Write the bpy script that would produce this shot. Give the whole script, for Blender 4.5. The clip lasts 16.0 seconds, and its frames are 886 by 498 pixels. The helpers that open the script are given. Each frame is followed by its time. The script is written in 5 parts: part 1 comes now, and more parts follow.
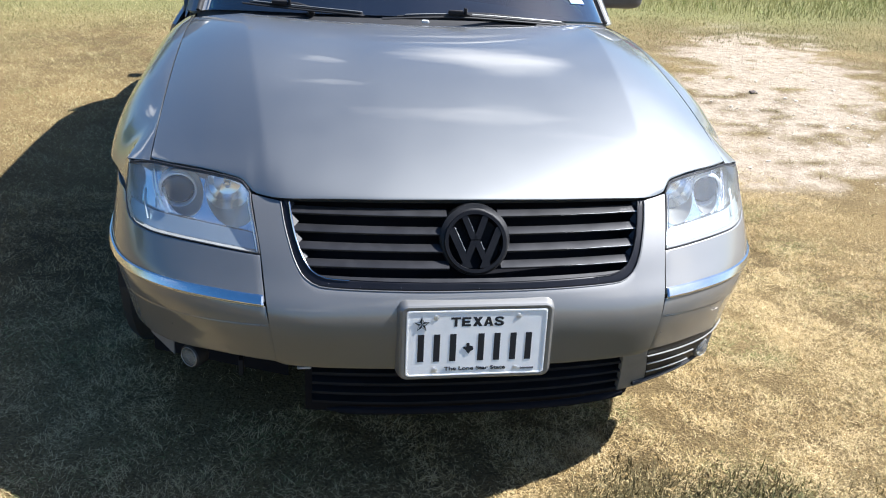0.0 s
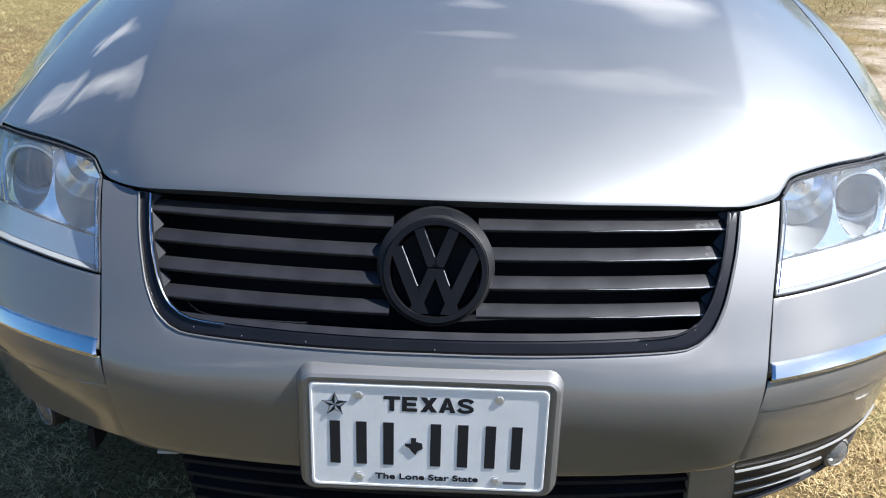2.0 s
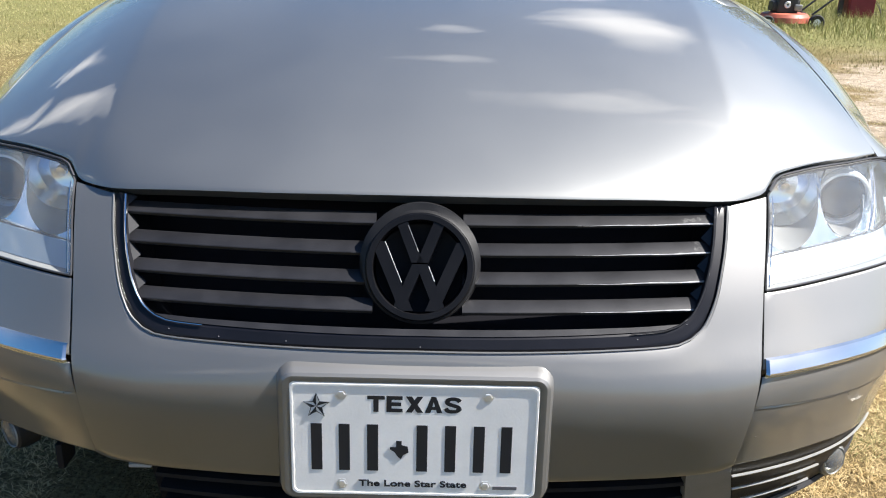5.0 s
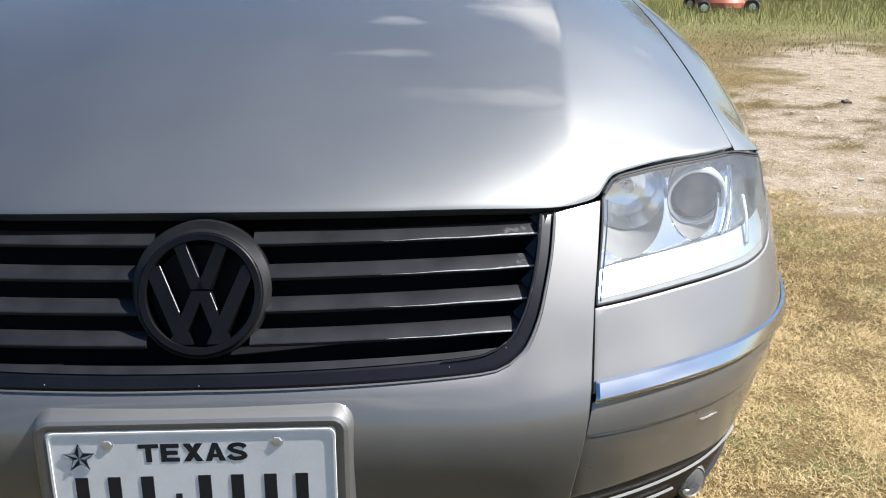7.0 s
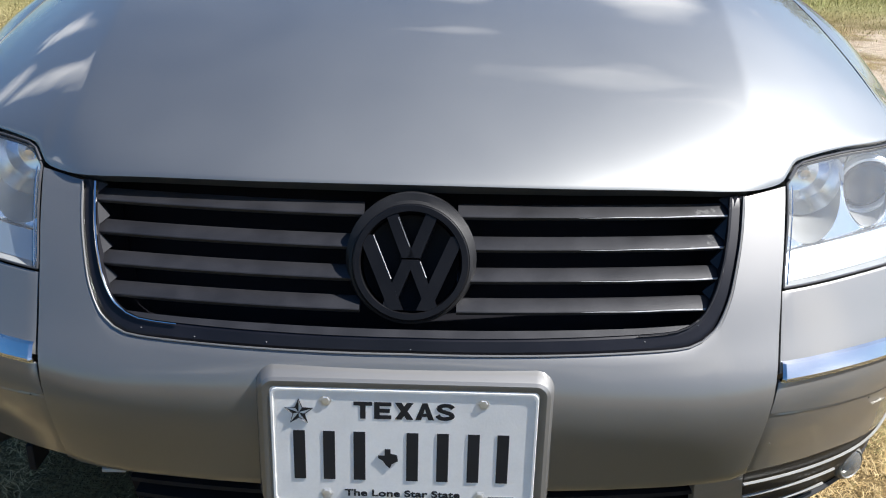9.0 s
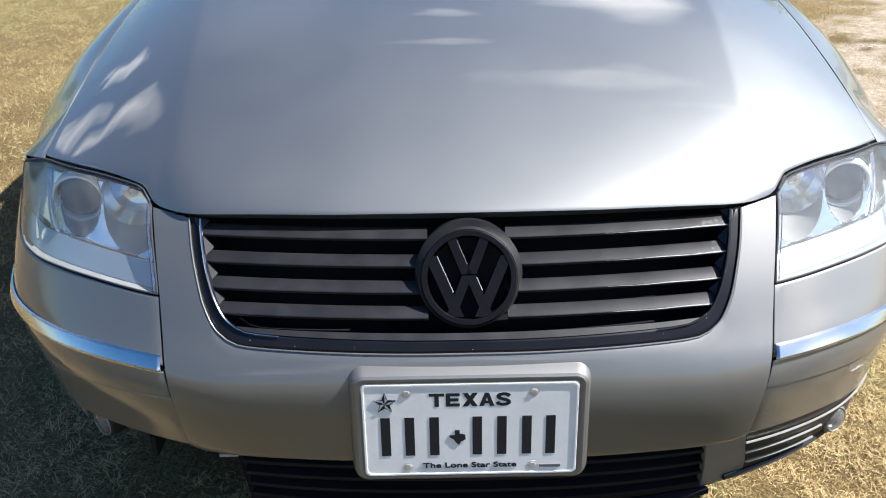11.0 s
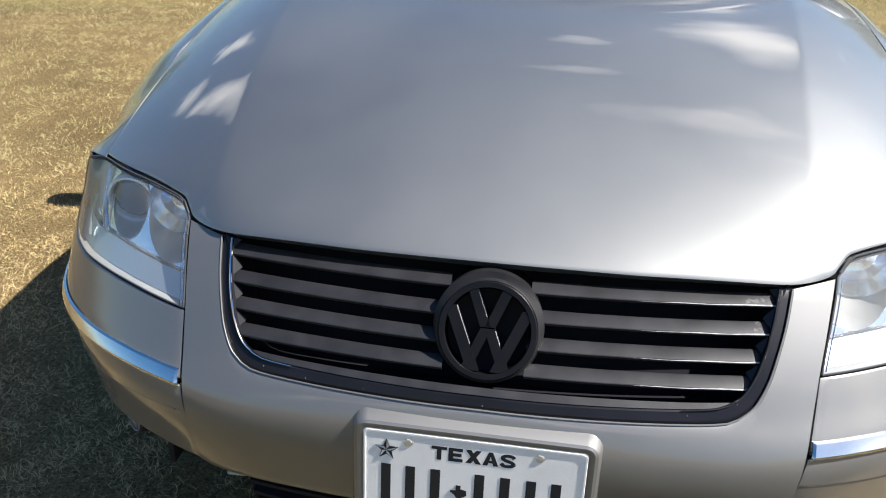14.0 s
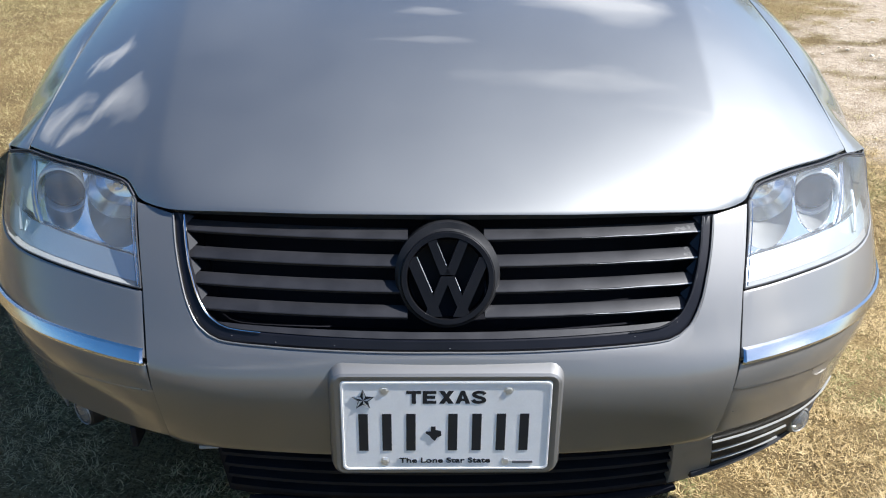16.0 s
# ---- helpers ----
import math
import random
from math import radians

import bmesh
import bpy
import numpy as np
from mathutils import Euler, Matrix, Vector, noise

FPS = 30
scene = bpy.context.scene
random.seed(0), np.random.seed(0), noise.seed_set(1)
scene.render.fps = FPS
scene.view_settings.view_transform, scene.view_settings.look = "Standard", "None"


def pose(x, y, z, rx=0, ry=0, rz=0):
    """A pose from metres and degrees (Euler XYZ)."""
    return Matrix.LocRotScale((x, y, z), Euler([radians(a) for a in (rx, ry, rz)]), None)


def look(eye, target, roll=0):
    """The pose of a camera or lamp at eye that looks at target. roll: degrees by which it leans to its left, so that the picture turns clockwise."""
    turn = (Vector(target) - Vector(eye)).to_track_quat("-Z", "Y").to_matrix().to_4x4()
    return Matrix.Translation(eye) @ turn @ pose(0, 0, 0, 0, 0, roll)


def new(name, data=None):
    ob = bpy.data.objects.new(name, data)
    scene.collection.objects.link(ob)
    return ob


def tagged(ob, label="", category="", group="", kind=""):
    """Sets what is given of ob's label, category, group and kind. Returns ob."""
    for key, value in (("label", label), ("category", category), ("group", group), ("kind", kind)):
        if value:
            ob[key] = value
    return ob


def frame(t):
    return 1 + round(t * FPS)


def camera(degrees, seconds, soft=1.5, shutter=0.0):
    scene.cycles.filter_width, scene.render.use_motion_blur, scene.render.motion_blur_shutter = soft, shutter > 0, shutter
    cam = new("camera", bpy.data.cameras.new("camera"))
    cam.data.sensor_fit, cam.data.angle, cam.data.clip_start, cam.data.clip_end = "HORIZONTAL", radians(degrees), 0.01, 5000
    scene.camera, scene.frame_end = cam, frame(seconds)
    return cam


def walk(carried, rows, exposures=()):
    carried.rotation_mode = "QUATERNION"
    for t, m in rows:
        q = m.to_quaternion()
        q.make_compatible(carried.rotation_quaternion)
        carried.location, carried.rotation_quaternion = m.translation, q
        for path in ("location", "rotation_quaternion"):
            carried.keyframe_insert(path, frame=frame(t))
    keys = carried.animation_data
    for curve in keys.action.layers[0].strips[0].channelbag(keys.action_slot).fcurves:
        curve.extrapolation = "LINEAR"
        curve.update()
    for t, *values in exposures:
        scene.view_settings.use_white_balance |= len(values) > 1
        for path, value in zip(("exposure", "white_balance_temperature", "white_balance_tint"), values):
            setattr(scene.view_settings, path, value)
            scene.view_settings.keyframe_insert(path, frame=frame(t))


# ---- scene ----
cam = camera(54.51, 16.0, 1.05)
ROWS = [
    (0.0, -0.363, -1.562, 1.348, -10.11, -23.19, 3.40),
    (0.5, -0.139, -1.542, 1.330, -4.67, -23.92, 1.55),
    (1.0, -0.050, -1.377, 1.292, -3.65, -21.55, 3.55),
    (1.5, -0.016, -1.098, 1.229, -2.33, -25.20, 1.76),
    (2.0, 0.034, -0.897, 1.130, 1.33, -24.67, 1.40),
    (2.5, 0.012, -0.859, 1.055, -0.24, -23.78, 2.39),
    (3.0, 0.024, -0.879, 1.015, -0.72, -19.22, 0.21),
    (3.5, 0.027, -0.890, 1.013, -1.00, -19.46, 1.00),
    (3.7, 0.023, -0.891, 1.016, -2.09, -19.49, 1.24),
    (5.8, 0.043, -0.913, 1.053, 0.78, -22.43, 1.32),
    (6.0, 0.054, -0.891, 1.057, -0.80, -24.54, 2.15),
    (6.5, 0.159, -0.814, 1.036, -3.03, -21.15, 0.34),
    (7.0, 0.223, -0.785, 1.026, -2.98, -20.73, 0.43),
    (7.5, 0.210, -0.785, 1.018, -2.34, -22.22, 0.39),
    (8.0, 0.174, -0.797, 1.030, -3.27, -21.49, 1.21),
    (8.5, 0.108, -0.814, 1.036, -2.35, -21.65, 0.88),
    (9.0, 0.041, -0.820, 1.040, 0.13, -22.52, 1.44),
    (9.5, -0.010, -0.827, 1.054, 0.63, -23.60, 1.19),
    (9.7, -0.017, -0.841, 1.045, 0.80, -23.35, 0.69),
    (11.8, -0.068, -1.075, 1.292, -1.71, -27.38, -2.84),
    (12.0, -0.078, -1.092, 1.270, -3.76, -25.23, -1.74),
    (12.5, -0.077, -1.027, 1.294, -1.99, -25.82, 0.18),
    (13.0, 0.006, -0.959, 1.261, 2.65, -21.77, 4.83),
    (13.5, 0.056, -0.921, 1.248, 6.60, -23.38, 3.49),
    (14.0, 0.082, -0.900, 1.263, 8.25, -26.56, 1.61),
    (14.5, 0.044, -0.977, 1.247, 1.51, -25.28, 2.15),
    (15.0, -0.066, -1.043, 1.269, -4.12, -26.12, 0.78),
    (15.5, -0.106, -1.067, 1.254, -5.86, -26.51, 0.29),
    (16.0, -0.036, -0.993, 1.242, -1.61, -26.88, 0.82),
]
walk(cam, [(t, pose(x, y, z, 90 + pitch, 0, yaw) @ pose(0, 0, 0, 0, 0, roll)) for t, x, y, z, yaw, pitch, roll in ROWS],
     exposures=[(0.0, 1.53, 5850, 11), (0.6, 1.52, 5700, 11), (1.0, 1.47, 5500, 11), (1.5, 1.46, 5550, 11), (2.5, 1.38, 6150, 11), (3.5, 1.43, 6300, 11), (6.0, 1.45, 6250, 11), (6.6, 1.26, 6150, 11), (7.2, 1.12, 6100, 11), (8.5, 1.13, 5950, 11), (9.5, 1.42, 6250, 11), (12.0, 1.36, 6000, 11), (13.0, 1.31, 6100, 11), (14.0, 1.40, 6350, 11), (15.0, 1.33, 6150, 11), (16.0, 1.30, 5900, 11)])

# ---- world, sun ----
SUN = Vector((0.80, -0.005, 1.0)).normalized()
world = bpy.data.worlds.new("sky_world")
scene.world = world
world.use_nodes = True
wn, wl = world.node_tree.nodes, world.node_tree.links
wn.clear()
w_out, w_bg = wn.new("ShaderNodeOutputWorld"), wn.new("ShaderNodeBackground")
w_sky = wn.new("ShaderNodeTexSky")
w_sky.sky_type, w_sky.sun_disc = "NISHITA", False
w_sky.sun_elevation, w_sky.sun_rotation = math.asin(SUN.z), math.atan2(SUN.x, SUN.y)
w_sky.dust_density, w_sky.ozone_density = 1.0, 1.8
# broken fair-weather clouds: noise on a flat layer high overhead
w_co, w_sep, w_max = wn.new("ShaderNodeTexCoord"), wn.new("ShaderNodeSeparateXYZ"), wn.new("ShaderNodeMath")
w_dx, w_dy, w_com = wn.new("ShaderNodeMath"), wn.new("ShaderNodeMath"), wn.new("ShaderNodeCombineXYZ")
w_map, w_no, w_ramp, w_mix = wn.new("ShaderNodeMapping"), wn.new("ShaderNodeTexNoise"), wn.new("ShaderNodeValToRGB"), wn.new("ShaderNodeMix")
w_max.operation, w_max.inputs[1].default_value = "MAXIMUM", 0.06
w_dx.operation = w_dy.operation = "DIVIDE"
wl.new(w_co.outputs["Generated"], w_sep.inputs[0])
wl.new(w_sep.outputs["Z"], w_max.inputs[0])
wl.new(w_sep.outputs["X"], w_dx.inputs[0]), wl.new(w_max.outputs[0], w_dx.inputs[1])
wl.new(w_sep.outputs["Y"], w_dy.inputs[0]), wl.new(w_max.outputs[0], w_dy.inputs[1])
wl.new(w_dx.outputs[0], w_com.inputs[0]), wl.new(w_dy.outputs[0], w_com.inputs[1])
wl.new(w_com.outputs[0], w_map.inputs["Vector"]), wl.new(w_map.outputs[0], w_no.inputs["Vector"])
w_map.inputs["Location"].default_value = (3.1, 1.7, 0.0)
w_no.inputs["Scale"].default_value, w_no.inputs["Detail"].default_value, w_no.inputs["Roughness"].default_value = 1.6, 7.0, 0.55
# cumulus heaps behind and above the car, edges broken up by the noise: place and half-size on the layer, weight, turn
CLOUDS = (
    (.44, 1.62, .20, .34, .72, 0), (.25, 2.40, .18, .20, .5, 0), (.04, 1.38, .08, .07, .55, 0), (.02, 1.08, .15, .09, .6, 0), (.27, .77, .26, .10, .75, 0), (.42, .63, .32, .07, .6, 0),
    (-1.62, 2.06, .62, .10, .70, 133), (-1.30, 1.25, .34, .11, .68, 134), (-2.00, 1.90, .55, .15, .66, 139),
    # unseen clouds added before and beside the car to brighten lamps, plate and slats
    (1.3, -1.6, .7, .5, .6, 0), (3.4, -1.2, 1.2, .7, .8, 0), (.3, -2.6, 1.4, .6, .55, 0), (-1.2, -3.4, 1.3, .7, .5, 0), (.9, .1, .25, .18, .5, 0), (-2.6, .35, .9, .7, .42, 0), (2.6, .35, .9, .7, .25, 0))
w_warp, w_shift, w_nv = wn.new("ShaderNodeTexNoise"), wn.new("ShaderNodeVectorMath"), wn.new("ShaderNodeVectorMath")
w_warp.inputs["Scale"].default_value, w_warp.inputs["Detail"].default_value = 2.6, 4.0
wl.new(w_com.outputs[0], w_warp.inputs["Vector"])
w_nv.operation, w_shift.operation = "SUBTRACT", "MULTIPLY_ADD"
w_nv.inputs[1].default_value = (.5, .5, .5)
wl.new(w_warp.outputs["Color"], w_nv.inputs[0]), wl.new(w_nv.outputs[0], w_shift.inputs[0])
w_shift.inputs[1].default_value = (.34, .34, 0)
wl.new(w_com.outputs[0], w_shift.inputs[2])
total = None
for cx, cy, rx, ry, weight, turn in CLOUDS:
    spin, sub, mul, ln, mr = wn.new("ShaderNodeVectorRotate"), wn.new("ShaderNodeVectorMath"), wn.new("ShaderNodeVectorMath"), wn.new("ShaderNodeVectorMath"), wn.new("ShaderNodeMapRange")
    sub.operation, mul.operation, ln.operation = "SUBTRACT", "MULTIPLY", "LENGTH"
    sub.inputs[1].default_value, mul.inputs[1].default_value = (cx, cy, 0), (1 / rx, 1 / ry, 0)
    spin.rotation_type, spin.inputs["Angle"].default_value = "Z_AXIS", -radians(turn)
    mr.inputs["From Min"].default_value, mr.inputs["From Max"].default_value = 1.5, .3
    mr.inputs["To Min"].default_value, mr.inputs["To Max"].default_value = 0, weight
    wl.new(w_shift.outputs[0], sub.inputs[0]), wl.new(sub.outputs[0], spin.inputs["Vector"]), wl.new(spin.outputs[0], mul.inputs[0]), wl.new(mul.outputs[0], ln.inputs[0]), wl.new(ln.outputs["Value"], mr.inputs["Value"])
    if total is None:
        total = mr.outputs[0]
    else:
        mx_ = wn.new("ShaderNodeMath")
        mx_.operation = "MAXIMUM"
        wl.new(total, mx_.inputs[0]), wl.new(mr.outputs[0], mx_.inputs[1])
        total = mx_.outputs[0]
w_add = wn.new("ShaderNodeMath")
w_add.operation = "MULTIPLY_ADD"
w_add.inputs[1].default_value = .5
wl.new(total, w_add.inputs[0]), wl.new(w_no.outputs["Fac"], w_add.inputs[2])
w_ramp.color_ramp.elements[0].position, w_ramp.color_ramp.elements[1].position = 0.66, 0.98
w_mix.data_type = "RGBA"
wl.new(w_add.outputs[0], w_ramp.inputs[0]), wl.new(w_ramp.outputs[0], w_mix.inputs["Factor"])
w_hue = wn.new("ShaderNodeHueSaturation")
w_hue.inputs["Saturation"].default_value = 1.34
wl.new(w_sky.outputs[0], w_hue.inputs["Color"]), wl.new(w_hue.outputs[0], w_mix.inputs["A"])
w_mix.inputs["B"].default_value = (19.0, 18.3, 17.3, 1)
wl.new(w_mix.outputs["Result"], w_bg.inputs["Color"]), wl.new(w_bg.outputs[0], w_out.inputs[0])
w_bg.inputs["Strength"].default_value = 0.051
sun = new("sun", bpy.data.lights.new("sun", "SUN"))
sun.data.energy, sun.data.angle, sun.data.color = 5.0, radians(0.5), (1.0, 0.95, 0.87)
sun.matrix_world = look(SUN * 40, (0, 0, 0))


# ---- materials ----
def material(name, colour, rough=0.5, metal=0.0, vary=0.1, scale=30.0, fine=300.0, bump=0.0, coat=0.0, spec=0.5, second=None, film=0.022, clear=1.9):
    """A procedural surface: colour varied by coarse and fine noise, with uneven gloss and fine relief."""
    m = bpy.data.materials.new(name)
    m.use_nodes = True
    n, l = m.node_tree.nodes, m.node_tree.links
    b = n["Principled BSDF"]
    co = n.new("ShaderNodeTexCoord")
    a, f = n.new("ShaderNodeTexNoise"), n.new("ShaderNodeTexNoise")
    a.inputs["Scale"].default_value, a.inputs["Detail"].default_value = scale, 5
    f.inputs["Scale"].default_value, f.inputs["Detail"].default_value = fine, 3
    for t in (a, f):
        l.new(co.outputs["Object"], t.inputs["Vector"])
    add = n.new("ShaderNodeMath")
    add.operation = "MULTIPLY_ADD"
    add.inputs[1].default_value = 0.4
    l.new(f.outputs["Fac"], add.inputs[0]), l.new(a.outputs["Fac"], add.inputs[2])
    ramp = n.new("ShaderNodeValToRGB")
    lo = [max(0, c * (1 - vary)) for c in colour]
    hi = [min(1, c * (1 + vary)) for c in (second or colour)]
    ramp.color_ramp.elements[0].position, ramp.color_ramp.elements[1].position = 0.45, 0.95
    ramp.color_ramp.elements[0].color, ramp.color_ramp.elements[1].color = (*lo, 1), (*hi, 1)
    l.new(add.outputs[0], ramp.inputs[0]), l.new(ramp.outputs[0], b.inputs["Base Color"])
    mr = n.new("ShaderNodeMapRange")
    mr.inputs["To Min"].default_value, mr.inputs["To Max"].default_value = max(0.01, rough * 0.85), min(1, rough * 1.18)
    l.new(a.outputs["Fac"], mr.inputs["Value"]), l.new(mr.outputs[0], b.inputs["Roughness"])
    b.inputs["Metallic"].default_value, b.inputs["Specular IOR Level"].default_value = metal, spec
    if coat:
        b.inputs["Coat Weight"].default_value, b.inputs["Coat Roughness"].default_value, b.inputs["Coat IOR"].default_value = coat, film, clear
    if bump:
        bp = n.new("ShaderNodeBump")
        bp.inputs["Strength"].default_value, bp.inputs["Distance"].default_value = 0.5, bump
        l.new(f.outputs["Fac"], bp.inputs["Height"]), l.new(bp.outputs[0], b.inputs["Normal"])
    return m


def clear_cover(name, tint, gloss=0.02, ior=1.5, haze=0.0, gain_=1.3, thin=False):
    """A clear sheet: tinted see-through with a mirror-like surface by Fresnel; thin: alike from both sides."""
    m = bpy.data.materials.new(name)
    m.use_nodes = True
    n, l = m.node_tree.nodes, m.node_tree.links
    n.remove(n["Principled BSDF"])
    out = n["Material Output"]
    tr, gl, fr, mix = n.new("ShaderNodeBsdfTransparent"), n.new("ShaderNodeBsdfGlossy"), n.new("ShaderNodeFresnel"), n.new("ShaderNodeMixShader")
    tr.inputs[0].default_value, gl.inputs["Roughness"].default_value, fr.inputs[0].default_value = (*tint, 1), gloss, ior
    gain = n.new("ShaderNodeMath")
    gain.operation, gain.use_clamp = "MULTIPLY_ADD", True
    gain.inputs[1].default_value, gain.inputs[2].default_value = gain_, 0.02
    edge = fr.outputs[0]
    if thin:
        lw, pw = n.new("ShaderNodeLayerWeight"), n.new("ShaderNodeMath")
        pw.operation, pw.inputs[1].default_value = "POWER", 4.0
        l.new(lw.outputs["Facing"], pw.inputs[0])
        edge, gain.inputs[2].default_value = pw.outputs[0], 0.06
    l.new(edge, gain.inputs[0]), l.new(gain.outputs[0], mix.inputs[0])
    l.new(tr.outputs[0], mix.inputs[1]), l.new(gl.outputs[0], mix.inputs[2])
    last = mix
    if haze:
        df, mix2, nz, mr = n.new("ShaderNodeBsdfDiffuse"), n.new("ShaderNodeMixShader"), n.new("ShaderNodeTexNoise"), n.new("ShaderNodeMapRange")
        df.inputs[0].default_value = (0.8, 0.8, 0.78, 1)
        nz.inputs["Scale"].default_value = 14
        mr.inputs["To Min"].default_value, mr.inputs["To Max"].default_value = haze * .75, haze * 1.25
        l.new(nz.outputs["Fac"], mr.inputs["Value"]), l.new(mr.outputs[0], mix2.inputs[0])
        l.new(mix.outputs[0], mix2.inputs[1]), l.new(df.outputs[0], mix2.inputs[2])
        last = mix2
    l.new(last.outputs[0], out.inputs[0])
    return m


PAINT = material("silver_paint", (0.213, 0.217, 0.212), 0.53, 0.92, 0.04, 3.0, 1500.0, 0.0, 1.0)
BUMPER_PAINT = material("dusty_bumper_paint", (0.213, 0.211, 0.206), 0.66, 0.90, 0.06, 3.0, 1500.0, 0.0, 1.0, film=0.11, clear=1.7)
BLACK = material("black_plastic", (0.011, 0.011, 0.012), 0.47, 0.0, 0.3, 20.0, 900.0, 0.0003, 0.0, 0.27)
SATIN = material("satin_black_slat", (0.014, 0.014, 0.016), 0.40, 0.0, 0.35, 25.0, 500.0, 0.0002, 0.0, 0.42)
BADGE_BLACK = material("badge_black", (0.005, 0.005, 0.006), 0.36, 0.0, 0.3, 20.0, 900.0, 0.0002, 0.0, 0.2)
SURROUND = material("smooth_black_surround", (0.007, 0.007, 0.010), 0.33, 0.0, 0.3, 14.0, 400.0, 0.0, 0.0, 0.3)
# pale colour for rubbed slat edges and for painted sun glints
RUBBED_GLINT = material("rubbed_glint_plastic", (0.40, 0.40, 0.40), 0.32, 0.0, 0.5, 60.0, 500.0, 0.0002, 0.0, 0.7)
GLOSS_BLACK = material("gloss_black", (0.004, 0.004, 0.005), 0.42, 0.0, 0.2, 20.0, 500.0, 0.0, 0.0, 0.10)


def worn_glint(m, x0, x1, colour, scale, level):
    """Lays pale patches, worn and scraped or painted glint, over a material, thickening from x0 to x1."""
    n, l = m.node_tree.nodes, m.node_tree.links
    b, co, sep = n["Principled BSDF"], n.new("ShaderNodeTexCoord"), n.new("ShaderNodeSeparateXYZ")
    l.new(co.outputs["Object"], sep.inputs[0])
    mr, nz, add, st, mx = n.new("ShaderNodeMapRange"), n.new("ShaderNodeTexNoise"), n.new("ShaderNodeMath"), n.new("ShaderNodeMapRange"), n.new("ShaderNodeMix")
    mr.inputs["From Min"].default_value, mr.inputs["From Max"].default_value, mr.inputs["To Max"].default_value = x0, x1, .22
    nz.inputs["Scale"].default_value, nz.inputs["Detail"].default_value, nz.inputs["Roughness"].default_value = scale, 6, .7
    add.operation = "ADD"
    st.inputs["From Min"].default_value, st.inputs["From Max"].default_value = level, level + .06
    mx.data_type = "RGBA"
    l.new(sep.outputs["X"], mr.inputs["Value"]), l.new(co.outputs["Object"], nz.inputs["Vector"])
    l.new(mr.outputs[0], add.inputs[0]), l.new(nz.outputs["Fac"], add.inputs[1]), l.new(add.outputs[0], st.inputs["Value"])
    old = b.inputs["Base Color"].links[0].from_socket
    l.new(st.outputs[0], mx.inputs["Factor"]), l.new(old, mx.inputs["A"])
    mx.inputs["B"].default_value = (*colour, 1)
    l.new(mx.outputs["Result"], b.inputs["Base Color"])


# paler right slat ends: scraped patches that also paint in the sun's sheen
worn_glint(SATIN, .20, .38, (.085, .085, .083), 42, .80)
MATTE = material("matte_black", (0.014, 0.014, 0.016), 0.6, 0.0, 0.3, 20.0, 600.0, 0.0003)
INTAKE = material("intake_black", (0.012, 0.012, 0.014), 0.7, 0.0, 0.3, 20.0, 600.0, 0.0, 0.0, 0.2)
VOID = material("unlit_black", (0.011, 0.011, 0.014), 0.85, spec=0.1)
FOG_GREY = material("fog_grey", (0.30, 0.30, 0.29), 0.35, 0.3)
FOG_BOWL = material("fog_reflector", (0.15, 0.145, 0.13), 0.3, 0.5)
STRIP_CHROME = material("dulled_strip_chrome", (0.80, 0.80, 0.79), 0.20, 1.0, 0.05, 15.0, 400.0)
CHROME = material("chrome", (0.84, 0.84, 0.84), 0.14, 1.0, 0.03, 15.0, 400.0)
SILVER = material("reflector_silver", (0.90, 0.92, 0.94), 0.17, 1.0, 0.04, 10.0, 300.0)
BEZEL = material("lamp_bezel_chrome", (0.86, 0.89, 0.92), 0.16, 0.95, 0.05, 10.0, 300.0)
SHROUD = material("lamp_shroud_metal", (0.62, 0.62, 0.60), 0.34, 0.8, 0.08, 40.0, 300.0)
RING = material("lamp_ring_white", (0.86, 0.88, 0.90), 0.3, 0.25, 0.04, 10.0, 300.0)
APRON = material("lamp_trim_grey", (0.42, 0.48, 0.51), 0.36, 0.8, 0.06, 10.0, 300.0)
SEAL = material("rubber_seal", (0.035, 0.036, 0.040), 0.5, 0.0, 0.3, 20.0, 500.0)
DOME = material("projector_glass", (0.025, 0.030, 0.040), 0.10, 0.0, 0.1, 10.0, 100.0, 0.0, 0.0, 0.6)
RUBBER = material("tyre_rubber", (0.02, 0.02, 0.02), 0.75, 0.0, 0.2, 12.0, 200.0, 0.001)
ALLOY = material("wheel_alloy", (0.55, 0.56, 0.57), 0.35, 0.9, 0.06)
PLATE = material("plate_white", (0.90, 0.885, 0.85), 0.42, 0.0, 0.05, 25.0, 300.0, 0.0002)
INK = material("plate_ink", (0.012, 0.014, 0.02), 0.45, 0.0, 0.15)
GREY_INK = material("plate_grey_ink", (0.12, 0.12, 0.13), 0.5)
SCREW = material("screw_steel", (0.84, 0.85, 0.88), 0.38, 0.8, 0.08)
RED_LAMP = material("red_lamp", (0.45, 0.01, 0.01), 0.15)
CABIN = material("cabin_trim", (0.035, 0.036, 0.04), 0.7, 0.0, 0.2, 12.0, 200.0, 0.0005)
STICKER = material("sticker_white", (0.75, 0.78, 0.82), 0.5)
STICKER_BLUE = material("sticker_blue", (0.05, 0.16, 0.5), 0.5)
LENS = clear_cover("lamp_cover", (0.95, 0.97, 0.98), 0.02, 1.5, 0.075, 1.0, True)
GLASS = clear_cover("window_glass", (0.08, 0.20, 0.30), 0.01, 1.52, 0.007, 3.4)
FOG_GLASS = clear_cover("fog_glass", (0.9, 0.92, 0.92), 0.05, 1.5, 0.12, 1.0, True)


# ---- building helpers ----
def thing(name, at, label, category, group=""):
    ob = new(name)
    ob.location = at
    ob.empty_display_size = 0.2
    return tagged(ob, label, category, group)


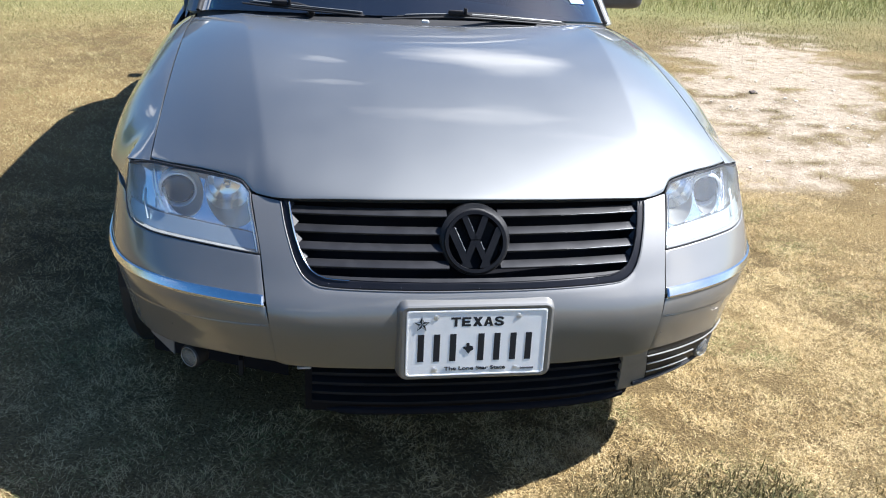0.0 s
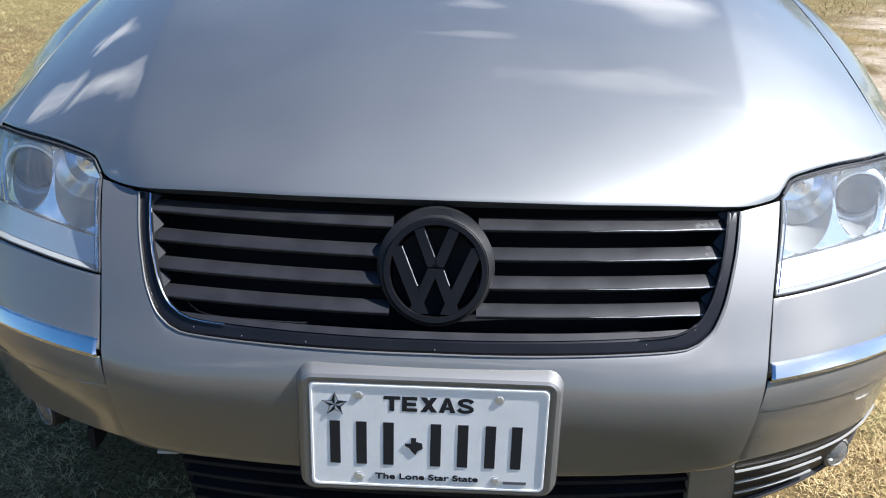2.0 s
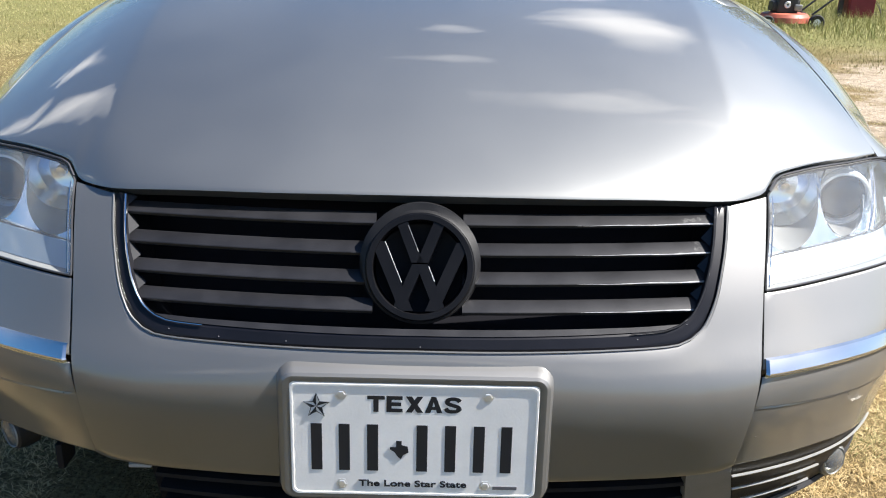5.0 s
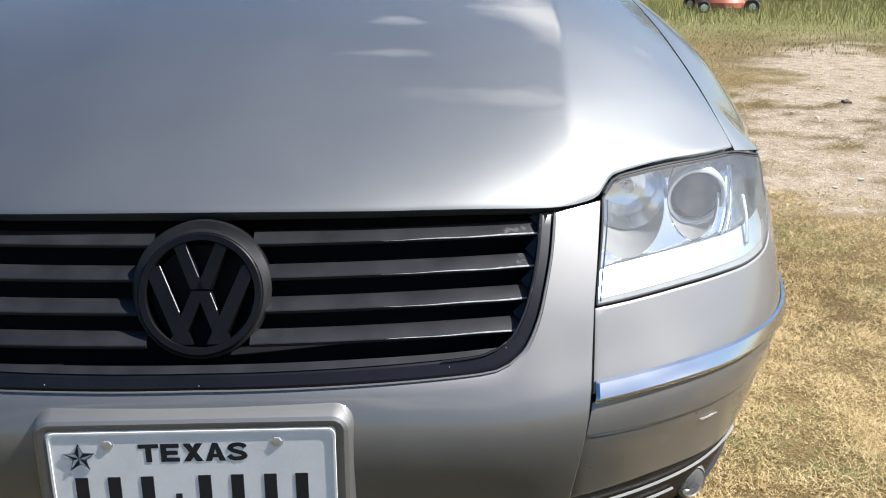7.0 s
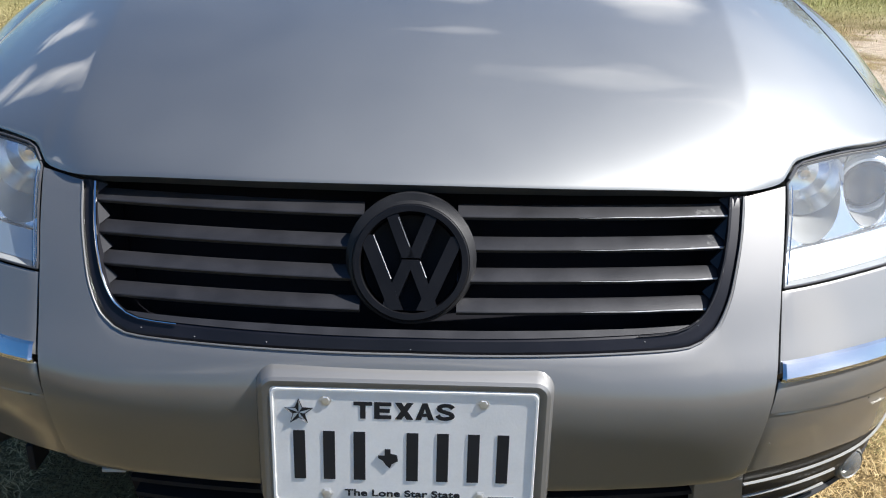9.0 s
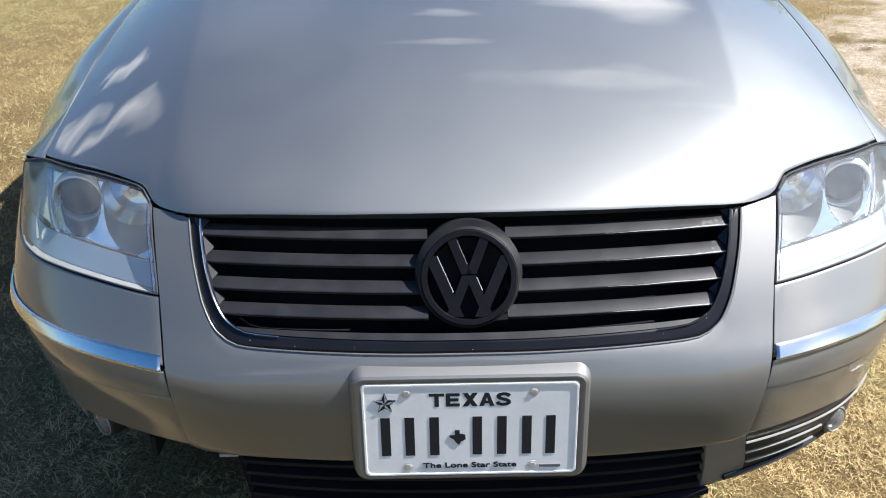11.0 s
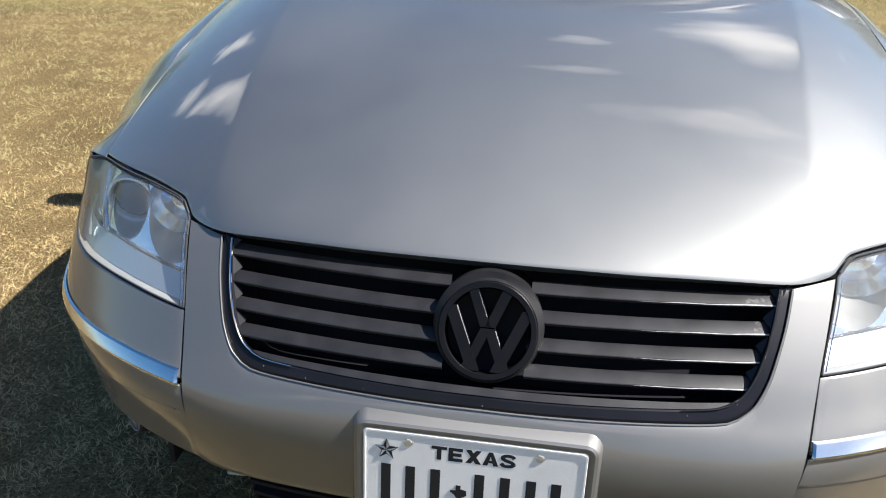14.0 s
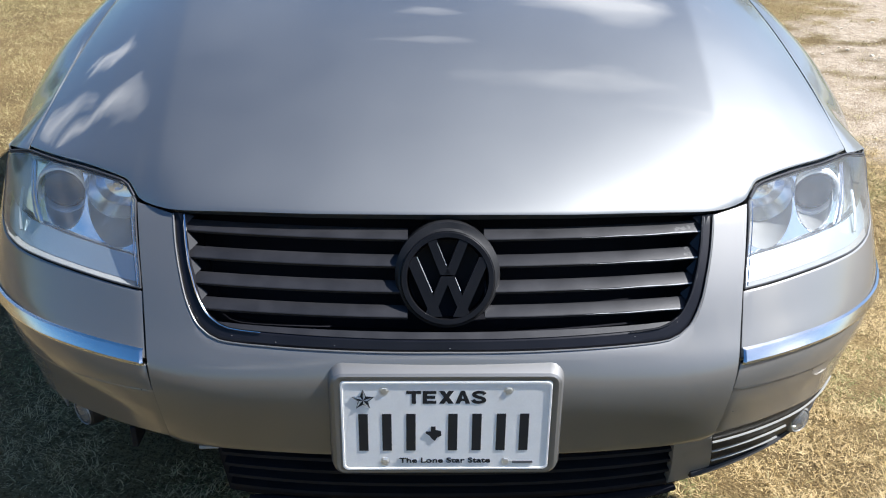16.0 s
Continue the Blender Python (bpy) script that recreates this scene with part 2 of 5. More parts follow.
def root_of(ob):
    while ob.parent:
        ob = ob.parent
    return ob


def part(name, geo, mat, parent=None, label="", smooth=True, angle=20):
    """One mesh object from (verts, faces) in world metres, under a thing or a part."""
    verts, faces = geo
    v = np.asarray(verts, float)
    if parent is not None:
        v = v - np.array(root_of(parent).location)
    me = bpy.data.meshes.new(name)
    me.from_pydata(v.tolist(), [], [list(map(int, f)) for f in faces])
    me.materials.append(mat)
    if smooth:
        me.polygons.foreach_set("use_smooth", [True] * len(me.polygons))
        me.set_sharp_from_angle(angle=radians(angle))
    me.update()
    ob = new(name, me)
    ob.parent = parent
    if label:
        ob["label"] = label
    return ob


def cubic(pts, n):
    """Catmull-Rom through rows of points, n samples to a span."""
    p = np.asarray(pts, float)
    q = np.vstack([2 * p[0] - p[1], p, 2 * p[-1] - p[-2]])
    t = np.linspace(0, 1, n, endpoint=False)[:, None]
    out = [0.5 * (2 * b + (c - a) * t + (2 * a - 5 * b + 4 * c - d) * t * t + (3 * b - a - 3 * c + d) * t**3) for a, b, c, d in zip(q, q[1:], q[2:], q[3:])]
    return np.vstack(out + [p[-1:]])


def table(rows):
    """A smooth function through (x, y) rows."""
    c = cubic(rows, 16)
    return lambda x: float(np.interp(x, c[:, 0], c[:, 1]))


def joined(*geos):
    verts, faces = [], []
    for v, f in geos:
        k = len(verts)
        verts += [tuple(p) for p in v]
        faces += [[i + k for i in q] for q in f]
    return verts, faces


def flipped(geo, yes=True):
    return (geo[0], [list(reversed(f)) for f in geo[1]]) if yes else geo


def sheet(grid, flange=0.012, drop=0.0012, flip=False):
    """A panel from a grid of points: rolled edge and a turned-in flange. Rows along b, columns along a; its face is a x b."""
    g = np.array(grid, float)
    nb, na = g.shape[:2]
    da, db = np.gradient(g, axis=1), np.gradient(g, axis=0)
    nrm = np.cross(da, db)
    nrm /= np.linalg.norm(nrm, axis=2, keepdims=True) + 1e-12
    if flip:
        nrm = -nrm
    edge = np.zeros((nb, na), bool)
    edge[0], edge[-1], edge[:, 0], edge[:, -1] = True, True, True, True
    g[edge] -= drop * nrm[edge]
    verts = g.reshape(-1, 3).tolist()
    faces = [[r * na + c, r * na + c + 1, (r + 1) * na + c + 1, (r + 1) * na + c] for r in range(nb - 1) for c in range(na - 1)]
    if flange:
        loop = [c for c in range(na)] + [r * na + na - 1 for r in range(1, nb)] + [(nb - 1) * na + c for c in range(na - 2, -1, -1)] + [r * na for r in range(nb - 2, 0, -1)]
        nf = nrm.reshape(-1, 3)
        k = len(verts)
        verts += [(np.array(verts[i]) - flange * nf[i]).tolist() for i in loop]
        m = len(loop)
        faces += [[loop[(i + 1) % m], loop[i], k + i, k + (i + 1) % m] for i in range(m)]
    return flipped((verts, faces), flip)


def steps(n, e=0.004):
    """0..1 in n steps, with a narrow first and last one for a rolled edge."""
    return np.concatenate([[0.0, e], np.linspace(0, 1, n + 1)[1:-1], [1 - e, 1.0]])


def tube(path, radius, sides=8, closed=False, caps=True):
    """A round bar along a path; radius may be a number or one a point."""
    p = np.asarray(path, float)
    n = len(p)
    rad = np.full(n, radius) if np.isscalar(radius) else np.asarray(radius, float)
    verts, faces = [], []
    up = np.array([0.0, 0.0, 1.0])
    for i in range(n):
        d = p[(i + 1) % n] - p[i - 1] if closed else p[min(i + 1, n - 1)] - p[max(i - 1, 0)]
        d = d / (np.linalg.norm(d) + 1e-12)
        u = np.cross(d, up if abs(d[2]) < 0.95 else np.array([1.0, 0, 0]))
        u /= np.linalg.norm(u)
        w = np.cross(u, d)
        verts += [(p[i] + rad[i] * (math.cos(a) * u + math.sin(a) * w)).tolist() for a in np.linspace(0, 2 * math.pi, sides, endpoint=False)]
    for i in range(n if closed else n - 1):
        j = (i + 1) % n
        faces += [[i * sides + k, i * sides + (k + 1) % sides, j * sides + (k + 1) % sides, j * sides + k] for k in range(sides)]
    if caps and not closed:
        faces += [list(reversed(range(sides))), [(n - 1) * sides + k for k in range(sides)]]
    return verts, faces


def lathe(profile, centre, axis, sides=40):
    """Turns rows (radius, along) about an axis through centre."""
    a = Vector(axis).normalized()
    u = a.cross(Vector((0, 0, 1)) if abs(a.z) < 0.9 else Vector((1, 0, 0))).normalized()
    w = a.cross(u)
    c = Vector(centre)
    verts, faces = [], []
    for r, h in profile:
        for k in range(sides):
            t = 2 * math.pi * k / sides
            verts.append(tuple(c + a * h + (u * math.cos(t) + w * math.sin(t)) * r))
    for i in range(len(profile) - 1):
        faces += [[i * sides + k, i * sides + (k + 1) % sides, (i + 1) * sides + (k + 1) % sides, (i + 1) * sides + k] for k in range(sides)]
    return verts, faces


def block(centre, size, bevel=0.003, turn=None):
    """A box with bevelled edges."""
    bm = bmesh.new()
    bmesh.ops.create_cube(bm, size=1.0)
    bmesh.ops.scale(bm, vec=size, verts=bm.verts)
    if bevel:
        bmesh.ops.bevel(bm, geom=list(bm.edges), offset=min(bevel, min(size) * 0.45), segments=2, affect="EDGES", profile=0.5)
    if turn is not None:
        bmesh.ops.transform(bm, matrix=turn, verts=bm.verts)
    bmesh.ops.translate(bm, vec=centre, verts=bm.verts)
    bm.verts.ensure_lookup_table()
    geo = [tuple(v.co) for v in bm.verts], [[v.index for v in f.verts] for f in bm.faces]
    bm.free()
    return geo


def bar(section, path_pts, normals=None):
    """Sweeps a y-z section along points that run in x."""
    s = np.asarray(section, float)
    verts = [[p[0], p[1] + a, p[2] + b] for p in path_pts for a, b in s]
    m, n = len(s), len(path_pts)
    faces = [[i * m + k, i * m + (k + 1) % m, (i + 1) * m + (k + 1) % m, (i + 1) * m + k] for i in range(n - 1) for k in range(m)]
    faces += [list(range(m)), [(n - 1) * m + k for k in reversed(range(m))]]
    return verts, faces


def lettering(text, size, at, turn, name, mat, parent, width=None, bold=0.045):
    cu = bpy.data.curves.new(name, "FONT")
    cu.body, cu.size, cu.extrude, cu.align_x, cu.align_y = text, size, 0.0006, "CENTER", "CENTER"
    cu.offset = size * bold
    tmp = new(name, cu)
    me = bpy.data.meshes.new_from_object(tmp.evaluated_get(bpy.context.evaluated_depsgraph_get()))
    bpy.data.objects.remove(tmp)
    co = np.array([v.co for v in me.vertices])
    if width:
        k = width / (co[:, 0].max() - co[:, 0].min())
        me.transform(Matrix.Diagonal((k, 1, 1, 1)))
    me.transform(turn)
    me.transform(Matrix.Translation(Vector(at) - root_of(parent).location))
    me.materials.clear()
    me.materials.append(mat)
    ob = new(name, me)
    ob.parent = parent
    return ob


# ---- the nose of the car as one smooth face: plan curves at heights ----
LEVELS = (0.20, 0.30, 0.39, 0.52, 0.56, 0.61, 0.71, 0.76)
LOWER_PLAN = (
    ((0, .075), (.25, .085), (.45, .135), (.61, .250), (.705, .39), (.755, .51), (.775, .64)),
    ((0, .040), (.25, .052), (.44, .095), (.62, .195), (.727, .335), (.785, .485), (.810, .63)),
    ((0, .020), (.25, .030), (.42, .060), (.60, .155), (.730, .295), (.798, .455), (.826, .63)),
    ((0, .018), (.25, .029), (.44, .067), (.62, .162), (.752, .299), (.817, .462), (.842, .65)),
)
UPPER_PLAN = (
    ((0, .032), (.25, .050), (.445, .095), (.62, .190), (.750, .320), (.812, .475), (.838, .66)),
    ((0, .053), (.25, .078), (.45, .129), (.624, .230), (.749, .357), (.804, .490), (.832, .67)),
    ((0, .105), (.25, .138), (.47, .222), (.62, .315), (.705, .396), (.767, .468), (.815, .67)),
    ((0, .135), (.25, .168), (.47, .272), (.61, .355), (.69, .43), (.74, .50), (.785, .69)),
)
CURVES = np.array([cubic([(-l[1][0], l[1][1]), *l], 40)[40:] for l in LOWER_PLAN + UPPER_PLAN])
SLOPE = np.gradient(CURVES, np.array(LEVELS), axis=0)
STATION = np.linspace(0, 6, CURVES.shape[1])


def level(z):
    h = np.array(LEVELS)
    i = int(np.clip(np.searchsorted(h, z) - 1, 0, len(h) - 2))
    d = h[i + 1] - h[i]
    t = (z - h[i]) / d
    return (2 * t**3 - 3 * t * t + 1) * CURVES[i] + (t**3 - 2 * t * t + t) * d * SLOPE[i] + (3 * t * t - 2 * t**3) * CURVES[i + 1] + (t**3 - t * t) * d * SLOPE[i + 1]


def nose(u, z, side=1):
    """The point of the nose at station u (0 the middle, 6 the wheel arch) and height z."""
    row = level(z)
    return (side * float(np.interp(u, STATION, row[:, 0])), float(np.interp(u, STATION, row[:, 1])), z)


def nose_y(x, z):
    row = level(z)
    return float(np.interp(abs(x), row[:, 0], row[:, 1]))


def nose_patch(lo, hi, u0, u1, side, na, nb, back=0.0, flange=0.012):
    rows = []
    for b in steps(nb, 0.03):
        row = []
        for a in steps(na, 0.006):
            u = u0 + (u1 - u0) * a
            z = lo(u) + (hi(u) - lo(u)) * b
            x, y, z = nose(u, z, side)
            row.append((x, y + back, z))
        rows.append(row)
    return sheet(rows, flange, flip=side < 0)


def resample(pts, n):
    p = np.asarray(pts, float)
    d = np.concatenate([[0], np.cumsum(np.linalg.norm(np.diff(p, axis=0), axis=1))])
    t = np.linspace(0, d[-1], n)
    return np.stack([np.interp(t, d, p[:, k]) for k in range(p.shape[1])], 1)


# ---- the car ----
car = thing("car", (0, 2.3, 0), "silver four-door sedan with blacked-out grille parked on dry grass", "car")
SIDES = (-1, 1)

# grille opening (half contour from the top down to the middle) and the cover's outer edge
OPENING = [(.4085, .7025), (.401, .665), (.391, .632), (.380, .602), (.364, .576), (.345, .5625), (.32, .5565), (.235, .5550), (.11, .5550), (0, .556)]
inner_side = resample(cubic(OPENING[:6], 12), 26)
inner_low = resample(cubic(OPENING[5:], 12), 22)
outer_side = resample([(.4705, .7075), (.4500, .609), (.4390, .52), (.4290, .45), (.4215, .383)], 26)
outer_low = resample([(.4215, .383), (.405, .377), (.2, .376), (0, .376)], 22)
half_in, half_out = np.vstack([inner_side, inner_low[1:]]), np.vstack([outer_side, outer_low[1:]])
ring_in = np.vstack([half_in * (-1, 1), half_in[-2::-1]])
ring_out = np.vstack([half_out * (-1, 1), half_out[-2::-1]])

bumper = part("front_bumper", sheet([[(x, nose_y(x, z), z) for x, z in ring_out + (ring_in - ring_out) * b] for b in steps(14, 0.02)], 0.02), BUMPER_PAINT, car)

hl_bottom = table([(1.9, .607), (2.6, .606), (3.1, .602), (3.5, .598), (3.9, .600), (4.4, .606), (6, .61)])
hl_top = table([(1.9, .707), (2.03, .714), (2.10, .7255), (2.2, .7295), (2.6, .7315), (3.1, .7290), (3.6, .7255), (4.1, .7205), (4.85, .707), (5.5, .695)])
chrome_mid = table([(1.9, .525), (2.6, .522), (3.3, .515), (4.0, .509), (5, .508), (6, .508)])
cover_low = table([(1.9, .383), (2.65, .376), (3.05, .365), (3.5, .349), (4.2, .332), (5, .322), (6, .32)])
fold = lambda u: .476 - .019 * (u - 2)  # a fine step runs along the lower corner
pad_top = table([(1.9, .6045), (2.6, .6035), (3.1, .5997), (3.5, .5959), (3.85, .598), (4.1, .609), (4.35, .635), (4.6, .645), (5.2, .645), (6, .645)])
for s in SIDES:
    part("upper_corner_panel", nose_patch(lambda u: chrome_mid(u) - .002, pad_top, 2.009, 5.95, s, 44, 8), BUMPER_PAINT, bumper)
    part("lower_corner_panel", joined(
        nose_patch(lambda u: fold(u) + .0004, lambda u: chrome_mid(u) - .0102, 2.009, 5.95, s, 44, 10),
        nose_patch(cover_low, lambda u: fold(u) - .0004, 2.009, 5.95, s, 44, 14, back=.0022)), BUMPER_PAINT, bumper)
    grid = []
    for a in (-1, -.97, -.90, -.80, -.68, -.55, -.40, -.1, .25, .6, .85, .95, 1):
        row = []
        for u in steps(40, 0.004) * (5.9 - 2.012) + 2.012:
            z = chrome_mid(u) + .0108 * a
            x, y, _ = nose(u, z, s)
            x2, y2, _ = nose(u + .02, z, s)
            d = Vector((x2 - x, y2 - y, 0)).normalized()
            out = Vector((d.y, -d.x, 0)) * s
            if out.y > 0:
                out = -out
            bulge = (np.interp(a, (-1, -.9, -.68, -.5, .85, 1), (.0030, .0034, .0058, .0082, .0048, .0012)) + .0005) * min(1, max(.15, (u - 2.008) / .02)) ** .4
            row.append((x + out.x * bulge, y + out.y * bulge, z))
        grid.append(row)
    part("chrome_strip", sheet(grid, 0.01, 0.0, flip=s < 0), STRIP_CHROME, bumper, "bright chrome rubbing strip")
# a torn white tab and an old scuff under the cover
part("torn_tab", block((-.362, .058, .369), (.030, .009, .006), .002, Euler((0, .06, .1)).to_matrix().to_4x4()), material("bare_white_plastic", (.36, .36, .35), .6), bumper, "torn pale plastic tab")


def inset(ring, b):
    """The grille opening drawn in by the share b of its surround's width."""
    return np.stack([ring[:, 0] * (1 - .046 * b), ring[:, 1] + np.maximum(0, .64 - ring[:, 1]) * .20 * b], 1)


# grille: black surround flush with the nose, bright beads, recessed slats
grille = part("grille", joined(
    sheet([[(x, nose_y(x, z) + .004, z) for x, z in inset(ring_in, .03 + .97 * b)] for b in np.linspace(0, 1, 7)], 0.003)), SURROUND, car, "satin black slatted grille")


def grille_y(x, z):
    return .143 + (z - .70) * .72 + .25 * x * x


lip = inset(ring_in, 1.03)
wall = [[(x, nose_y(x, z) + .004 + (grille_y(x, z) + .085 - nose_y(x, z) - .004) * b, min(z, .700) - .035 * min(1, 3 * b) * min(1, max(0, (.63 - z) / .05))) for x, z in lip] for b in np.linspace(0, 1, 7)]
part("recess_wall", sheet(wall, 0, 0), VOID, grille)
back_rows = [[(x, grille_y(x, z) + .10, z) for x in np.linspace(-.42, .42, 24)] for z in np.linspace(.53, .700, 8)]
part("backing", sheet(back_rows, 0, 0), VOID, grille)
part("bright_bead", tube([(x, nose_y(x, z) + .0003, z) for x, z in inset(ring_in, .06)], .0013, 6), BUMPER_PAINT, grille, "thin bright trim edge")
for s in SIDES:
    bead = inset(half_in[:30] * (s, 1), 1.0)
    part("inner_bead", tube([(x, nose_y(x, z) + .002, z) for x, z in bead], np.linspace(.0022, .0008, len(bead)), 6), CHROME if s < 0 else SATIN, grille, "worn bright inner trim" if s < 0 else "")
SLATS = ((.6866, .389), (.6544, .382), (.6237, .3745), (.5942, .363))
section = [(.0012, -.0046), (.0, -.0036), (-.0004, -.0006), (.0004, .0004), (.016, .0084), (.019, .0088), (.019, -.002)]


def slat_z(x, z):
    return z - .018 * x * x


for z, half in SLATS:
    for s in SIDES:
        pts = [(s * x, grille_y(x, z), slat_z(x, z)) for x in np.linspace(.056, half, 20)]
        pts += [(s * (half + .0035), grille_y(half, z) + .0045, slat_z(half, z) + .001)]
        slat = part("slat", flipped(bar(section, pts), s > 0), SATIN, grille)
        if s > 0:
            # pale line along the lip: rubbed plastic plus a painted sun glint
            edge = [(x, grille_y(x, z) - .0003, slat_z(x, z) - .0008 + .0003 * math.sin(70 * x + 40 * z)) for x in np.linspace(.20, half - .002, 24)]
            part("rubbed_edge", tube(edge, np.interp(np.linspace(0, 1, 24), (0, .3, .8, 1), (.0001, .0006, .0010, .0014)), 6), RUBBED_GLINT, slat, "rubbed edge of the slat with a sun glint put into its pale colour")
pts = [(x, grille_y(x, .5663) - .001, .5665 + .10 * max(0, abs(x) - .26) ** 1.6) for x in np.linspace(-.346, .346, 44)]
part("bottom_bar", flipped(bar([(0, 0), (0, -.006), (.03, -.012), (.03, -.008), (.014, .0068)], pts)), SATIN, grille)
for s in SIDES:  # wedges between the slats' ends and the side of the opening
    tips = [(.7030, .3975)] + list(SLATS)
    for (z0, h0), (z1, h1) in zip(tips, tips[1:]):
        a, b = (s * (h0 + .002), grille_y(h0, z0) + .001, z0 + .001), (s * (h1 + .002), grille_y(h1, z1) + .001, z1)
        c = (s * (h1 - .012), grille_y(h1, z1) + .018, z1 + .0105)
        d, e = (s * (h0 + .012), a[1] + .03, a[2]), (s * (h1 + .012), b[1] + .03, b[2])
        part("slat_root", flipped(([a, b, c, d, e], [[0, 1, 2], [0, 2, 3], [1, 4, 2], [2, 4, 3], [0, 3, 4, 1]]), s < 0), SATIN, grille, smooth=False)


def ring_loft(loops):
    """Skins closed loops of equal length one to the next."""
    m = len(loops[0])
    verts = [tuple(p) for l in loops for p in l]
    faces = [[i * m + k, i * m + (k + 1) % m, (i + 1) * m + (k + 1) % m, (i + 1) * m + k] for i in range(len(loops) - 1) for k in range(m)]
    return verts, faces


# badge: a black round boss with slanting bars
up_b, out_b = Vector((0, .43, .90)).normalized(), Vector((0, -.90, .43)).normalized()
centre_b = Vector((.002, .098, .641))


def on_badge(a, b, h=0.0):
    return tuple(centre_b + Vector((1, 0, 0)) * a * 1.04 + up_b * b * 1.04 + out_b * h)


def badge_loop(y, z, r, lean):
    return [(.002 + r * math.cos(t), y + r * math.sin(t) * lean, z + r * math.sin(t) * math.sqrt(1 - lean * lean)) for t in np.linspace(0, 2 * math.pi, 56, endpoint=False)]


badge = part("badge", ring_loft([badge_loop(0.0980, 0.6410, 0.0591, .43), badge_loop(0.0945, 0.6426, 0.0688, .43), badge_loop(0.0965, 0.6426, 0.0720, .43), badge_loop(0.1040, 0.6440, 0.0765, .36), badge_loop(0.1260, 0.6410, 0.0742, .25), badge_loop(0.1580, 0.6360, 0.0688, .12), badge_loop(0.2080, 0.6260, 0.0645, .0)]), BLACK, car, "round blacked-out badge")
part("badge_dish", lathe([(0.0000, .017), (0.0473, .016), (0.0564, .013), (0.0587, .004)], centre_b, -out_b, 48), GLOSS_BLACK, badge, "glossy black dish")
part("badge_ring", joined(lathe([(0.0580, .006), (0.0586, -.0055), (0.0597, -.0075), (0.0664, -.0075), (0.0679, -.006), (0.0686, .004)], centre_b, -out_b, 56)), BADGE_BLACK, badge)


def stroke(p, q, w, name, top):
    p, q = Vector(p), Vector(q)
    rows = []
    for h in (-.0165, top):
        for a, sgn in ((p, -1), (q, -1), (q, 1), (p, 1)):
            rows.append(on_badge(a.x + sgn * w / 2, a.y, h))
    part(name, (rows, [[3, 2, 1, 0], [4, 5, 6, 7], [0, 1, 5, 4], [1, 2, 6, 5], [2, 3, 7, 6], [3, 0, 4, 7]]), BADGE_BLACK, badge, smooth=False)


for s in SIDES:
    stroke((s * .0228, .0545), (s * .0030, .0050), .0142, "badge_bar", .0065)
    stroke((s * .0515, .0300), (s * .0152, -.0530), .0158, "badge_bar", .0065 if s > 0 else .0063)
    stroke((s * .0023, .0032), (s * .0256, -.0530), .0140, "badge_bar", .0061 if s > 0 else .0059)
# sun glints on the emblem bars, laid on as thin pale tubes
for p, q in (((-.0425, .030), (-.0215, -.0190)), ((-.0150, .050), (-.0018, .0180)), ((.0104, .0010), (.0178, -.0170))):
    part("worn_bar_edge", tube([on_badge(*p, .0060), on_badge(*q, .0060)], .00065, 6), RUBBED_GLINT, badge, "sun glint painted as a fine pale edge of the emblem bar")

# licence plate in its painted frame
plate = part("license_plate", block((0, .0025, .450), (.304, .003, .152), .0014), PLATE, car, "white metal plate with dark lettering in a silver frame")


def rounded_rect(w, h, r, n=6):
    pts = []
    for cx, cz, a0 in ((w / 2 - r, h / 2 - r, 0), (-w / 2 + r, h / 2 - r, 90), (-w / 2 + r, -h / 2 + r, 180), (w / 2 - r, -h / 2 + r, 270)):
        pts += [(cx + r * math.cos(radians(a0 + 90 * k / n)), cz + r * math.sin(radians(a0 + 90 * k / n))) for k in range(n + 1)]
    return np.array(pts)


frame_loops = []
for w, h, r, y, dz in ((.344, .182, .022, .050, .0), (.341, .179, .022, .020, .0), (.336, .175, .021, .009, .0), (.329, .170, .018, .003, .0003), (.320, .163, .013, .0004, .0003), (.312, .157, .009, .0003, .0), (.303, .150, .006, .0008, .0)):
    frame_loops.append([(x, y, z + .4515 + dz) for x, z in rounded_rect(w, h, r)])
part("plate_frame", ring_loft(frame_loops), BUMPER_PAINT, plate, "silver-painted plate surround")
part("plate_back", block((0, .018, .4515), (.31, .02, .156), .002), MATTE, plate)
rim = [[(x, y, z + .45) for x, z in rounded_rect(w, h, .008)] for w, h, y in ((.302, .150, .001), (.301, .149, .0001), (.296, .144, .0001), (.2955, .1435, .001))]
part("embossed_rim", ring_loft(rim), PLATE, plate)
UPRIGHT = Matrix.Rotation(radians(90), 4, "X")


def strokes(polys, name, mat, owner, y=.0012, thick=.0004):
    """Flat raised shapes on the plate from outlines in x and z."""
    v, f = [], []
    for j, q in enumerate(polys):
        k, m = len(v), len(q)
        y_ = y - .00005 * (j % 5)
        if sum(q[i][0] * q[(i + 1) % m][1] - q[(i + 1) % m][0] * q[i][1] for i in range(m)) < 0:
            q = q[::-1]
        v += [(x, y_ - thick, w) for x, w in q] + [(x, y_ + thick, w) for x, w in q]
        f += [[k + i for i in range(m)]] + [[k + (i + 1) % m, k + i, k + m + i, k + m + (i + 1) % m] for i in range(m)]
    return part(name, (v, f), mat, owner, smooth=False)


def box2(x0, z0, x1, z1):
    return [(x0, z0), (x1, z0), (x1, z1), (x0, z1)]


